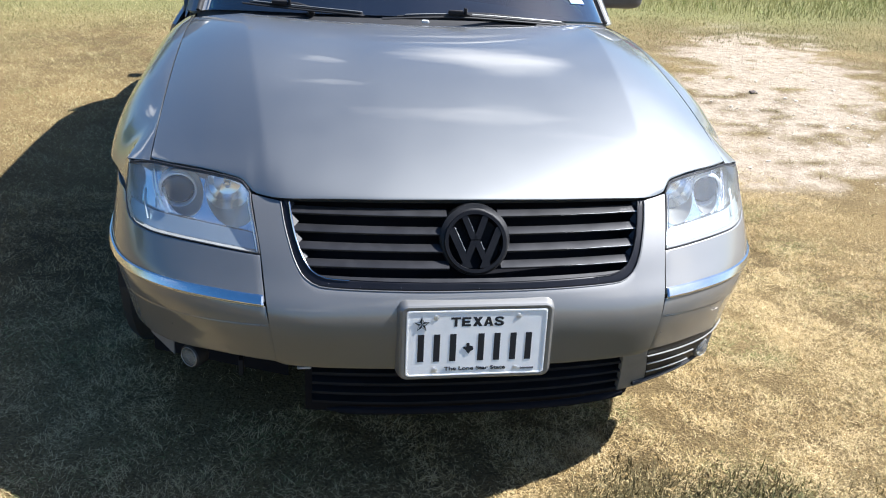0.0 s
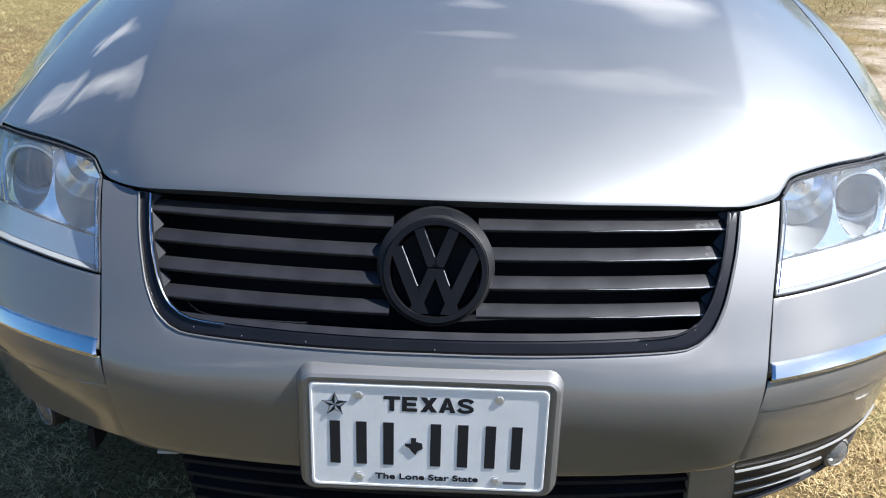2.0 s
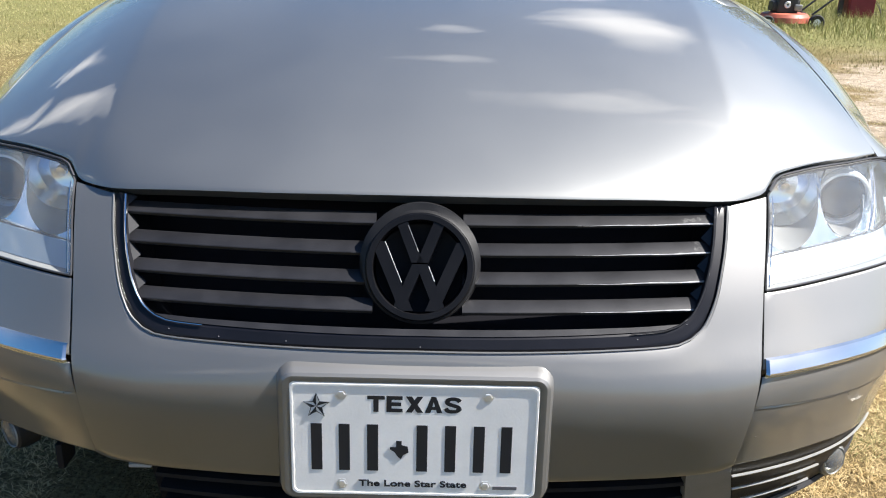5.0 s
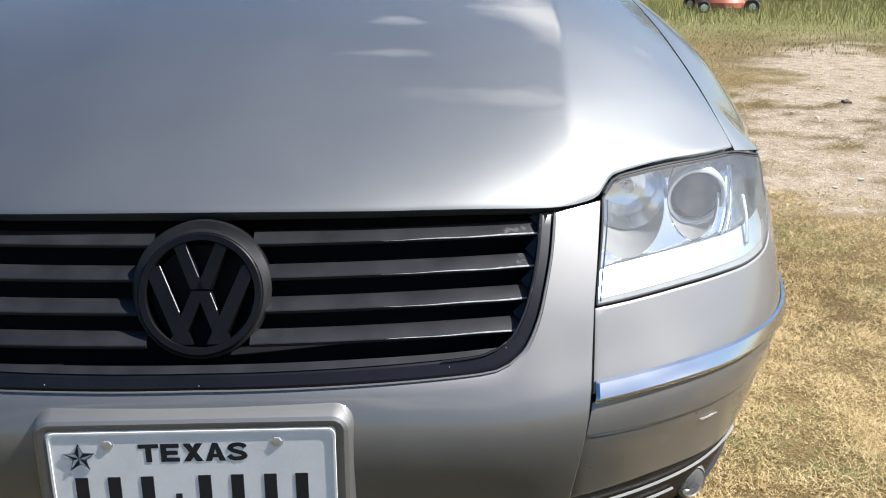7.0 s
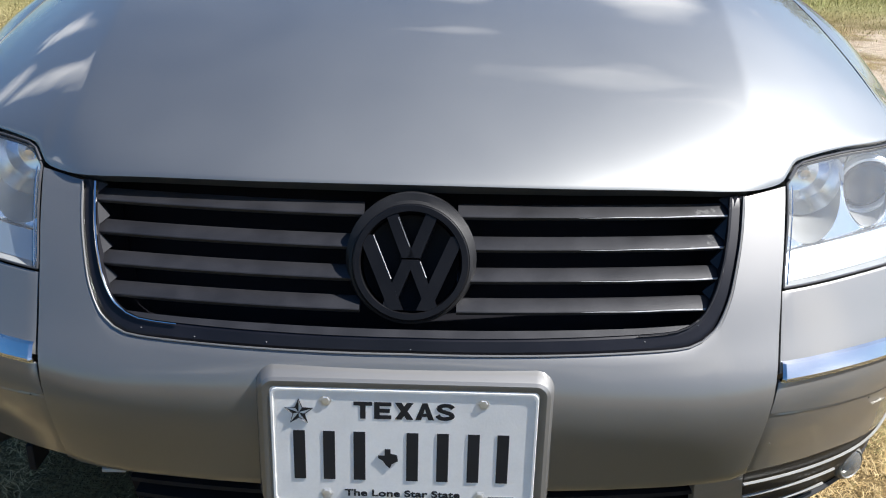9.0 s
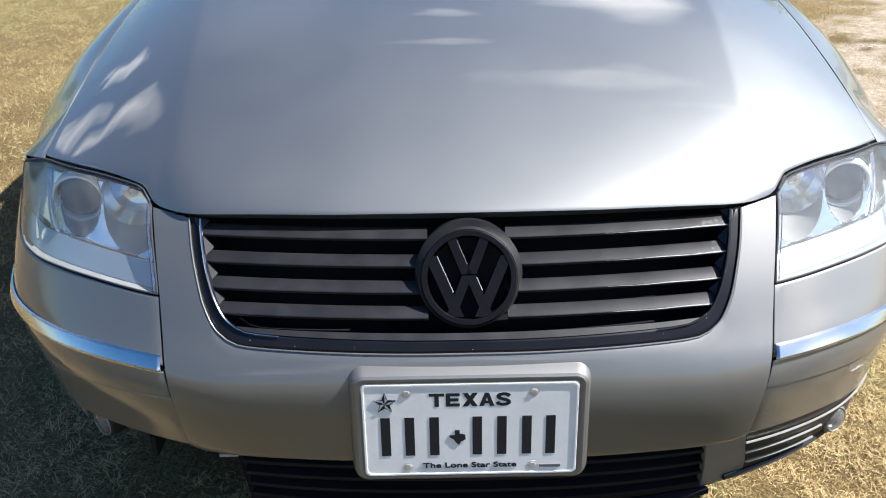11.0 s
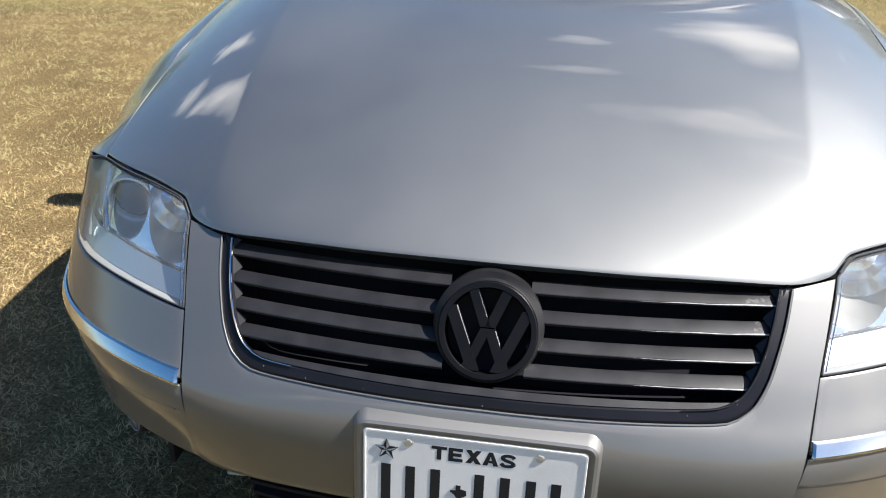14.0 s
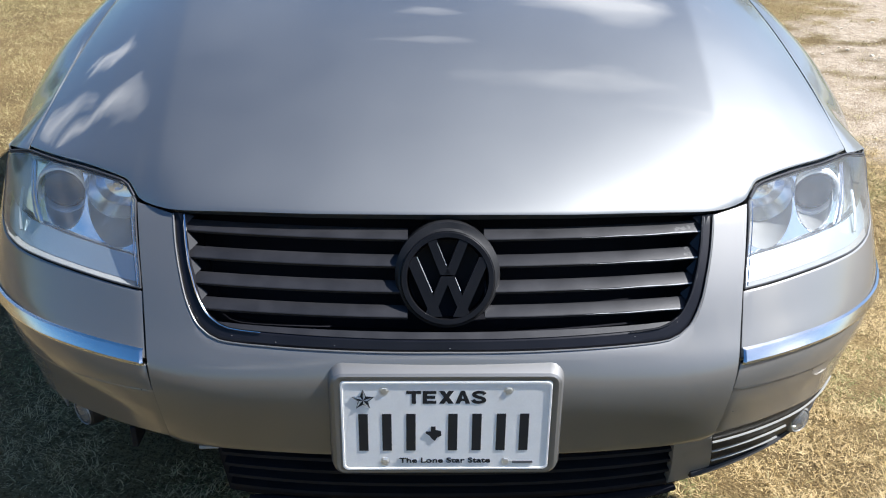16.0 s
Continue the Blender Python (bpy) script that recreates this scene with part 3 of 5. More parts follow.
LW, LH, LV, LB = .0212, .0212, .0062, .0048   # letter width, height, upright and level stroke
LETTERS = {
    "T": [box2(0, LH - LB, LW, LH), box2(LW / 2 - LV / 2, 0, LW / 2 + LV / 2, LH - LB)],
    "E": [box2(0, 0, LV, LH), box2(LV, 0, LW * .92, LB), box2(LV, LH - LB, LW * .92, LH), box2(LV, LH / 2 - LB / 2, LW * .84, LH / 2 + LB / 2)],
    "X": [[(0, 0), (.0075, 0), (LW, LH), (LW - .0075, LH)], [(LW - .0075, 0), (LW, 0), (.0075, LH), (0, LH)]],
    "A": [[(0, 0), (.0066, 0), (.0126, LH), (.0078, LH)], [(LW, 0), (LW - .0066, 0), (LW - .0126, LH), (LW - .0078, LH)], box2(.0055, .0042, LW - .0055, .0082)],
}
path_s = cubic([(.0017, .0062), (.0048, .0029), (.0106, .0022), (.0162, .0034), (.0182, .0060), (.0158, .0086), (.0106, .0104), (.0056, .0122), (.0033, .0150), (.0052, .0177), (.0104, .0190), (.0158, .0182), (.0188, .0156)], 5)
LETTERS["S"] = []
for p, q in zip(path_s, path_s[1:]):
    d = np.array([q[1] - p[1], p[0] - q[0]]) / (np.hypot(*(q - p)) + 1e-9)
    w = np.array([.0030, .0023]) * d
    e = (q - p) * .15
    LETTERS["S"].append([tuple(p - e + w), tuple(q + e + w), tuple(q + e - w), tuple(p - e - w)])
for i, ch in enumerate("TEXAS"):
    x0 = -.0572 + i * .0233
    strokes([[(x + x0, z + .4885) for x, z in q] for q in LETTERS[ch]], "letter", INK, plate)
lettering("The Lone Star State", .0118, (-.001, .0006, .391), UPRIGHT, "slogan", INK, plate, .134, .02)
for a, b in ((-132, -107), (-98, -73), (-63, -38.5), (-3, 22.6), (32, 57), (67, 92.5), (101, 125.6)):
    part("number_bar", block(((a + b) / 2000, .0010, .440), (.0135, .0008, .063), .0002), INK, plate, smooth=False)
outline = [(-12, 3), (-4, 3), (-4, 12), (3, 12), (3, 6), (11, 4), (12, -4), (5, -8), (2, -14), (-3, -9), (-6, -4), (-12, 0)]
v = [(-.018 + a * .00095, .0002, .4385 + b * .00095) for a, b in outline]
part("map_shape", (v + [(x, .0012, z) for x, _, z in v], [list(reversed(range(12)))] + [[i, (i + 1) % 12, 12 + (i + 1) % 12, 12 + i] for i in range(12)]), INK, plate, smooth=False)
star_v = [(-.119, -.0002, .495)]
for k in range(10):
    r, t = (.0165, .0068)[k % 2], radians(90 + 36 * k)
    star_v.append((-.119 + r * math.cos(t), .0006, .495 + r * math.sin(t)))
part("star", (star_v, [[0, 1 + (k + 1) % 10, 1 + k] for k in range(0, 10, 2)]), INK, plate, smooth=False)
part("star_outline", tube([(x, .0006, z) for x, _, z in star_v[1:]], .0007, 5, True), INK, plate, smooth=False)
part("sticker_bar", block((.1135, .0004, .388), (.030, .0012, .0045), .0003), GREY_INK, plate, smooth=False)
for x in (-.0889, .0889):
    for z in (.3895, .5102):
        part("screw", joined(lathe([(.0, -.0006), (.0042, -.0005), (.0052, -.0002), (.0055, .0001), (.0075, .0002), (.0078, .0015)], (x, .0005, z), (0, 1, 0), 6)), SCREW, plate, smooth=False)

# the plate leans back a little with the bumper
LEAN = Matrix(((1, 0, 0, 0), (0, 1, .072, -.072 * .45), (0, 0, 1, 0), (0, 0, 0, 1)))
for ob in (plate, *plate.children_recursive):
    ob.data.transform(LEAN)

# headlights
for s in SIDES:
    def lamp_point(a, b, back=0.0, shrink=0.0):
        b2, a2 = shrink + b * (1 - 2 * shrink), shrink * .5 + a * (1 - shrink)
        u = 2.016 + a2 * (3.85 + (4.82 - 3.85) * b2**0.55 - 2.016)
        z = hl_bottom(u) + b2 * (hl_top(u) - .0045 - hl_bottom(u))
        x, y, z = nose(u, z, s)
        return (x - s * back * .25 * min(1, max(0, (x * s - .56) / .10)), y + back, z)
    lamp = part("headlight", sheet([[lamp_point(a, b) for a in steps(30, .01)] for b in steps(14, .03)], 0.0, 0.0, flip=s < 0), LENS, car, "clear-lensed twin headlight")
    lamp.visible_shadow = False
    wall = []
    edge = [(a, 0.0) for a in np.linspace(0, 1, 30)] + [(1.0, b) for b in np.linspace(0, 1, 14)[1:]] + [(a, 1.0) for a in np.linspace(1, 0, 30)[1:]] + [(0.0, b) for b in np.linspace(1, 0, 14)[1:]]
    for d, sh in ((.0015, .0), (.010, .012), (.055, .03), (.165, .03)):
        wall.append([lamp_point(a, b, d, sh) for a, b in edge])
    part("housing_wall", sheet(wall, 0, 0, flip=s > 0), FOG_GREY, lamp)
    part("top_seal", tube([nose(u, hl_top(u) - .0008, s)[:2] + (hl_top(u) - .0008,) for u in np.linspace(2.03, 4.80, 40)], .0018, 6), SEAL, lamp)
    part("seal", tube([lamp_point(a, b, .001) for a, b in edge], .0015, 6, True), SEAL, lamp, "black rubber seal")
    part("inner_edge", tube([lamp_point(.012, b, .0) for b in np.linspace(.03, .95, 16)], .0011, 6), CHROME, lamp, "bright moulded edge of the lens")
    # bezel plate with two round openings
    P1, P2 = (.624, .678, .0455), (.514, .694, .0600)
    shelf, FINE = .23, 170

    def bezel_back(b):
        return .034 if b > shelf else .012 + .010 * (b / shelf)
    bs = np.concatenate([np.linspace(0, shelf, 8), np.linspace(shelf + .002, 1, 84)])
    geo_v, geo_f = sheet([[lamp_point(a, b, bezel_back(b), .02) for a in np.linspace(0, 1, FINE)] for b in bs], 0, 0, flip=s < 0)
    geo_v = [list(p) for p in geo_v]
    kept, cut = [], set()
    for f in geo_f:
        c = np.mean([geo_v[i] for i in f], axis=0)
        if min(f) < 8 * FINE or all(math.hypot(abs(c[0]) - px, c[2] - pz) > r for px, pz, r in (P1, P2)):
            kept.append(f)
        else:
            cut.update(f)
    for i in cut.intersection({i for f in kept for i in f}):
        px, pz, r = min((P1, P2), key=lambda h: abs(math.hypot(abs(geo_v[i][0]) - h[0], geo_v[i][2] - h[1]) - h[2]))
        t = math.atan2(geo_v[i][2] - pz, abs(geo_v[i][0]) - px)
        geo_v[i][0], geo_v[i][2] = s * (px + r * math.cos(t)), pz + r * math.sin(t)
    low = [f for f in kept if min(f) < 7 * FINE]
    part("bezel", (geo_v, [f for f in kept if min(f) >= 7 * FINE]), BEZEL, lamp)
    part("lower_trim", (geo_v, low), APRON, lamp, "ribbed clear lower trim")
    part("shelf_edge", tube([lamp_point(a, shelf, .026, .02) for a in np.linspace(.0, .80, 24)], .0012, 5), MATTE, lamp)

    def shroud(px, pz, r, centre, r0, name):
        rows = []
        for k in np.linspace(0, 1, 9):
            row = []
            for t in np.linspace(0, 2 * math.pi, 65):
                hx, hz = px + r * math.cos(t), pz + r * math.sin(t)
                hy = nose_y(hx, hz) + .034
                rx, rz = centre[0] * s + r0 * math.cos(t), centre[2] + r0 * math.sin(t)
                x, z = max(.466, hx + (rx - hx) * k), min(hz + (rz - hz) * k, .7225 - .05 * max(0, hx - .6))
                row.append((s * x, hy + (centre[1] + .004 - hy) * k + .0012 * math.sin(40 * k), z))
            rows.append(row)
        part(name, sheet(rows, 0, 0, flip=s < 0), SHROUD, lamp)
    part("rear_shell", sheet([[lamp_point(a, b, .17, .0) for a in np.linspace(0, 1, 20)] for b in np.linspace(0, 1, 8)], 0, 0, flip=s < 0), BEZEL, lamp)
    aim = Vector((s * .06, 1, .06))
    c1 = (s * .642, .364, .667)
    shroud(*P1, c1, .043, "projector_shroud")
    part("projector_ring", lathe([(.0362, .012), (.0366, -.004), (.0385, -.008), (.0418, -.007), (.0425, -.003), (.0412, -.001), (.0432, .002), (.0436, .010), (.0425, .028), (.0425, .075)], c1, aim, 44), RING, lamp, "pale ring round the projector")
    part("projector_lens", lathe([(.0, -.010), (.010, -.0095), (.020, -.0075), (.030, -.003), (.0366, .005)], c1, aim, 40), DOME, lamp, "dark glassy projector lens")
    c2 = (s * .527, .298, .690)
    shroud(*P2, c2, .0500, "reflector_shroud")
    bowl = lathe([(.0505, .0), (.0495, .003), (.047, .014), (.041, .030), (.030, .041), (.014, .047), (.0, .048)], c2, aim, 44)
    part("reflector", ([(x, y, min(z, .7235)) for x, y, z in bowl[0]], bowl[1]), SILVER, lamp)
    part("bulb_shield", lathe([(.0, -.002), (.007, -.001), (.009, .004), (.009, .03), (.006, .05)], (c2[0], c2[1] + .004, c2[2] + .008), aim, 16), CHROME, lamp)
    for du, thick in ((0, .0032), (.10, .0018)):
        rib = [nose(3.25 + 8.3 * (z - .633) + du, z, s) for z in np.linspace(.634, .711, 10)]
        part("signal_divider", tube([(x, y + .022, z) for x, y, z in rib], thick, 6), SILVER, lamp)
    rib = [nose(3.50 + 4.9 * (z - .593), z, s) for z in np.linspace(.612, .664, 8)]
    part("signal_divider", tube([(x, y + .014, z) for x, y, z in rib], .0026, 6), APRON, lamp)
    c3 = nose(4.25, .668, s)
    part("signal_bulb", lathe([(.0, -.016), (.006, -.014), (.009, -.006), (.009, .0), (.006, .012), (.006, .03)], (c3[0] - s * .03, c3[1] + .055, c3[2]), aim, 16), CHROME, lamp)

# bonnet
HOOD_EDGE = [(0, .7208), (.106, .7198), (.207, .7180), (.311, .7156), (.40, .7112), (.44, .7102), (.466, .7128), (.482, .7260), (.50, .7325), (.56, .7365), (.63, .7345), (.70, .7270)]
edge_z = table([(-.106, .7198)] + HOOD_EDGE)
edge_soft = table([(-.2, .7190), (0, .7208), (.2, .7190), (.4, .7190), (.55, .7235), (.70, .727)])
edge_front = table([(-.16, .153), (0, .148), (.16, .153), (.25, .161), (.33, .171), (.40, .184), (.44, .203), (.47, .224), (.50, .246)])
soft_front = table([(-.2, .157), (0, .148), (.2, .157), (.4, .204), (.55, .286), (.62, .338), (.7035, .4045)])


def edge_y(x, z):
    """How far back the hood's front edge lies."""
    k = min(1, max(0, (x - .44) / .05))
    return edge_front(min(x, .5)) * (1 - k) + nose_y(x, z) * k


REAR = cubic([(-.3, 1.055, .942), (0, 1.035, .945), (.3, 1.055, .942), (.5, 1.12, .934), (.62, 1.21, .922), (.695, 1.30, .908)], 12)[12:]


def seam_z(y):
    q = min(1, max(0, (y - .405) / .895))
    return .727 + .181 * (1 - (1 - q) ** 1.75)


def hood_point(c, q):
    """c: -1..1 across, q: 0..1 from the nose to the windscreen."""
    k = abs(c)
    x0 = .7035 * k
    z0 = edge_soft(x0)
    y0 = soft_front(x0)
    ze = edge_z(x0)
    near = math.exp(-q / .035)
    dz, dy = (ze - z0) * near, (edge_y(x0, ze) - y0) * near
    x1 = .695 * k
    y1, z1 = float(np.interp(x1, REAR[:, 0], REAR[:, 1])), float(np.interp(x1, REAR[:, 0], REAR[:, 2]))
    power = 1.95 - .20 * k * k
    z = z0 + (z1 - z0) * (1 - (1 - q) ** power)
    ridge = .618 + .145 * q
    rise, fall, soft = (k / ridge) ** 2, 1 - (k - ridge) / (1 - ridge), .004
    tri = -soft * math.log(math.exp(-rise / soft) + math.exp(-fall / soft))
    z += .023 * tri * (1 - math.exp(-q / .02)) * min(1, (q + .45) / .6) * (1 - .25 * q)
    z += .009 * (1 - math.exp(-q / .10)) * math.exp(-q / .55) * (1 - k**6)
    return ((x0 + (x1 - x0) * q) * (1 if c >= 0 else -1), y0 + (y1 - y0) * q + dy, z + dz)


qs = np.concatenate([[0, .002, .005, .012, .025], np.linspace(.045, 1, 44)])
grid = []
for q in qs:
    row = []
    for c in np.linspace(-1, 1, 181):
        x, y, z = hood_point(c, q)
        z -= .0010 * math.exp(-q / .003)
        row.append((x, y, z))
    grid.append(row)
part("hood", sheet(grid, 0.018, 0.0006), PAINT, car, "silver hood with two soft ridges", angle=50)

# front wings
for s in SIDES:
    lamp_edge = []
    for z in (.7075, .690, .672, .655):
        b = (z - .603) / .104
        u = 3.85 + .97 * max(0, min(1, b)) ** .55 + .035
        lamp_edge.append(nose(u, z))
    front = [(.7068, .4060, .7225), (.728, .423, .7190), (.748, .443, .7140), (.766, .463, .7090)] + lamp_edge
    rows = []
    n_rows = len(front)
    across = np.interp(np.linspace(0, 1, n_rows), np.linspace(0, 1, 8), (0, .17, .36, .54, .70, .84, .94, 1))
    down = np.interp(np.linspace(0, 1, n_rows), np.linspace(0, 1, 8), (0, .05, .14, .27, .43, .62, .82, 1))
    lines = []
    for i, f in enumerate(front):
        line = [f]
        for y in (.56, .68, .82, 1.0, 1.2, 1.32, 1.46, 1.60):
            zs = seam_z(y) - .10 * max(0, y - 1.40)
            wide = .866 - .85 * max(0, .82 - y) ** 2
            seam = .7068 - .0085 * (y - .405) / .895
            x = seam + (wide - seam) * across[i] ** (1 + .45 * max(0, (.80 - y) / .25))
            z = zs - .001 - (zs - .650) * down[i]
            line.append((x, max(y, f[1] + .05 * (y - .4)), z))
        lines.append(cubic(line, 8))
    grid = np.array([[(s * p[0], p[1], p[2]) for p in l] for l in lines])
    dense = np.stack([cubic(grid[:, k], 4) for k in range(grid.shape[1])], 1)
    wing = part("front_fender", sheet(dense, .003, .0006, flip=s > 0), PAINT, car)
    low = [[(s * (.866 - .02 * (.65 - z) ** 2), y, z) for y in np.linspace(1.275 - .10 * max(0, (.31 - z)), 1.60, 6)] for z in np.linspace(.22, .648, 10)]
    part("sill_panel", sheet(low, .01, .001, flip=s < 0), PAINT, wing)

# lower grilles, fog lamps and under-tray
lower = part("lower_grille", sheet([[(x, nose_y(x, z) + .035, z) for x in np.linspace(-.36, .42, 30)] for z in np.linspace(.21, .376, 5)], 0, 0), VOID, car, "dark lower air intake")
for z in (.355, .325, .295, .265):
    pts = [(x, nose_y(x, z) + .012, z) for x in np.linspace(-.345, .392, 30)]
    part("intake_slat", flipped(bar([(0, 0), (0, -.006), (.026, -.004), (.026, .003)], pts)), INTAKE, lower)
part("lip", tube([nose(abs(u), .246 + .006 * max(0, abs(u) - 1), -1 if u < 0 else 1) for u in np.linspace(-1.30, 1.66, 40)], np.interp(np.linspace(-1.3, 1.66, 40), (-1.3, -1.1, 1.4, 1.66), (.003, .009, .009, .006)), 8), VOID, lower)
part("corner_web", nose_patch(lambda u: .256, lambda u: cover_low(u) + .004, 1.60, 2.0, 1, 6, 8, .006), material("web_grey", (.20, .195, .185), .5, .3), lower, "dark grey web beside the intake")
side_grille = part("side_grille", nose_patch(lambda u: .270 + .004 * max(0, u - 2), lambda u: cover_low(u) + .004, 1.995, 3.9, 1, 24, 6, .005), BLACK, car, "black side intake with thin bright slats")
for dz, u1 in ((-.020, 3.75), (-.048, 2.78), (-.077, 2.70)):
    pts = [nose(u, .383 + dz - .012 * (u - 1.9), 1) for u in np.linspace(1.99, u1, 20)]
    part("bright_slat", tube([(x, y + .001, z) for x, y, z in pts], .0020, 6), FOG_GREY, side_grille, "thin bright slat")
part("lower_edge", tube([(x, y + .004, z) for x, y, z in [nose(u, .274 + .004 * (u - 2), 1) for u in np.linspace(1.80, 3.85, 24)]], .006, 6), MATTE, side_grille)
for s in SIDES:
    at = Vector((.621, .192, .309) if s > 0 else (-.624, .226, .305))
    k, shell_, turn = (.66, material("fog_shell_grey", (.17, .17, .165), .4, .3), (-.50, 1, -.10)) if s > 0 else (.72, MATTE, (.80, 1, -.02))
    fog = part("fog_lamp", lathe([(.0, -.009 * k), (.017 * k, -.008 * k), (.027 * k, -.004 * k), (.032 * k, .002 * k)], at, turn, 30), FOG_GLASS, car, "round fog lamp" if s > 0 else "round fog lamp left hanging in an open bumper corner")
    part("fog_bowl", lathe([(.031 * k, .002 * k), (.029 * k, .012 * k), (.020 * k, .026 * k), (.0, .032 * k)], at, turn, 30), FOG_BOWL, fog)
    part("fog_rim", lathe([(.031 * k, .0), (.0325 * k, -.003 * k), (.034 * k, .0)], at, turn, 30), FOG_GREY, fog, "pale rim")
    part("fog_housing", lathe([(.034 * k, .0), (.039 * k, .004 * k), (.042 * k, .016), (.040 * k, .034), (.0, .040)], at, turn, 30), shell_, fog)
part("splash_liner", sheet([[(x, .30 + .45 * (abs(x) - .4), z) for x in np.linspace(-.74, -.40, 8)] for z in np.linspace(.20, .37, 5)], 0, 0), VOID, car, "black liner behind a missing intake grille")
part("loose_bracket", block((-.50, .14, .335), (.010, .04, .040), .002), INTAKE, car)
part("hanging_flap", sheet([[(-.66 - .06 * a, .25 + .07 * a, .345 - .045 * b * (1 - .5 * a)) for a in np.linspace(0, 1, 5)] for b in np.linspace(0, 1, 4)], .003, 0), material("grey_plastic", (.16, .16, .16), .6), car, "torn grey plastic flap")
part("under_tray", block((0, 2.50, .215), (1.0, 3.8, .03), .01), MATTE, car)
part("engine_bay", block((0, .72, .50), (1.02, .62, .34), .02), MATTE, car)

# cowl, windscreen, pillars, wipers
BASE = cubic([(0, 1.145, .955), (.3, 1.165, .952), (.5, 1.225, .945), (.62, 1.30, .934), (.690, 1.375, .918)], 10)
TOP = cubic([(0, 1.83, 1.395), (.3, 1.85, 1.39), (.45, 1.89, 1.378), (.53, 1.94, 1.362), (.555, 1.98, 1.35)], 10)


def screen_point(a, b):
    k = abs(a)
    i = k * (len(BASE) - 1)
    p = np.array([np.interp(i, range(len(BASE)), BASE[:, j]) for j in range(3)])
    q = np.array([np.interp(i, range(len(TOP)), TOP[:, j]) for j in range(3)])
    r = p + (q - p) * b
    r[1] -= .02 * math.sin(math.pi * b)
    r[2] += .02 * math.sin(math.pi * b)
    return (r[0] * (1 if a >= 0 else -1), r[1], r[2])


part("windshield", sheet([[screen_point(a, b) for a in np.linspace(-1, 1, 41)] for b in np.linspace(0, 1, 16)], .004, 0), GLASS, car, "dark tinted windshield")
cowl = []
for t in np.linspace(0, 1, 6):
    row = []
    for a in np.linspace(-1, 1, 61):
        k = abs(a)
        x = .69 * k
        p = np.array([x, np.interp(x, REAR[:, 0], REAR[:, 1]) + .004, np.interp(x, REAR[:, 0], REAR[:, 2]) - .012])
        q = np.array([x, np.interp(x, BASE[:, 0], BASE[:, 1]) + .02, np.interp(x, BASE[:, 0], BASE[:, 2]) + .004])
        r = p + (q - p) * t
        r[2] -= .018 * math.sin(math.pi * t)
        row.append((r[0] * (1 if a >= 0 else -1), r[1], r[2]))
    cowl.append(row)
part("cowl", sheet(cowl, .02, 0), MATTE, car, "black plastic wiper cowl")
WIPERS = (
    ((-.535, 1.205, .975), (-.418, 1.168, .980), (-.21, 1.118, .964), (-.17, 1.112, .962), (-.33, 1.165, .962)),
    ((-.117, 1.108, .956), (.116, 1.110, .976), (.342, 1.150, .953), (.522, 1.203, .936), (.37, 1.175, .946)),
)
for first, clip, mid, tip, root in WIPERS:
    first, clip, mid, tip, root = (Vector(p) for p in (first, clip, mid, tip, root))
    line = [Vector(p) for p in cubic([first, clip + Vector((0, .004, -.010)), mid, tip], 10)]
    wiper = part("wiper", joined(tube(cubic([root + Vector((0, .01, -.02)), root, root.lerp(clip, .5) + Vector((0, .006, .004)), clip + Vector((.012, .002, -.004))], 8), np.linspace(.011, .0060, 25), 8), lathe([(.0, .006), (.012, .005), (.014, .0), (.014, -.02)], root + Vector((0, .012, -.012)), (0, -.3, 1), 16)), BLACK, car, "black windshield wiper at rest")
    part("blade_clip", joined(block(tuple(clip + Vector((-.006, 0, .001))), (.046, .016, .013), .003), block(tuple(clip + Vector((.024, .001, .004))), (.009, .018, .022), .003)), INTAKE, wiper, "moulded clip of the blade")
    part("blade", joined(tube([p + Vector((0, -.003, -.004)) for p in line], .0034, 6), tube([p + Vector((0, .001, .002)) for p in line[2:-2]], np.interp(np.linspace(0, 1, len(line) - 4), (0, .4, 1), (.0025, .0050, .0030)), 6)), MATTE, wiper)
    part("spine", tube([p + Vector((0, -.001, .0068)) for p in line[3:-3]], .0013, 5), FOG_GREY, wiper, "bright edge of the wiper frame")
part("washer_cap", block((.013, 1.085, .950), (.022, .012, .010), .003), material("white_nozzle", (.6, .6, .6), .6), car, "pale washer nozzle")
for s in SIDES:
    rows = []
    for b in np.linspace(0, 1, 14):
        e = Vector(screen_point(s, b))
        rows.append([tuple(e + Vector((s * k, .03 * j, -.004 * j))) for k, j in ((-.010, -.3), (.0, -.2), (.022, .4), (.040, 1.6), (.046, 3.0))])
    pil = part("windshield_pillar", sheet(rows, .012, .001, flip=s < 0), PAINT, car, "silver pillar with black window seal")
    corner = []
    for b in np.linspace(0, 1, 10):
        e = Vector(screen_point(s, b)) + Vector((s * (.044 - .02 * (1 - b) ** 4), .085, -.012 - .05 * (1 - b) ** 4))
        f = Vector((s * (.768 - .1795 * b), 1.76 + .28 * b, .870 + .475 * b - .045 * (1 - b) ** 4))
        corner.append([tuple(e.lerp(f, k)) for k in (0, .25, .5, .75, 1)])
    part("window_surround", sheet(corner, .012, .0, flip=s < 0), MATTE, pil, "black window surround")
    part("seal", tube([tuple(Vector(screen_point(s * .985, b)) + Vector((0, -.004, .003))) for b in np.linspace(0, 1, 14)], .007, 6), MATTE, pil)

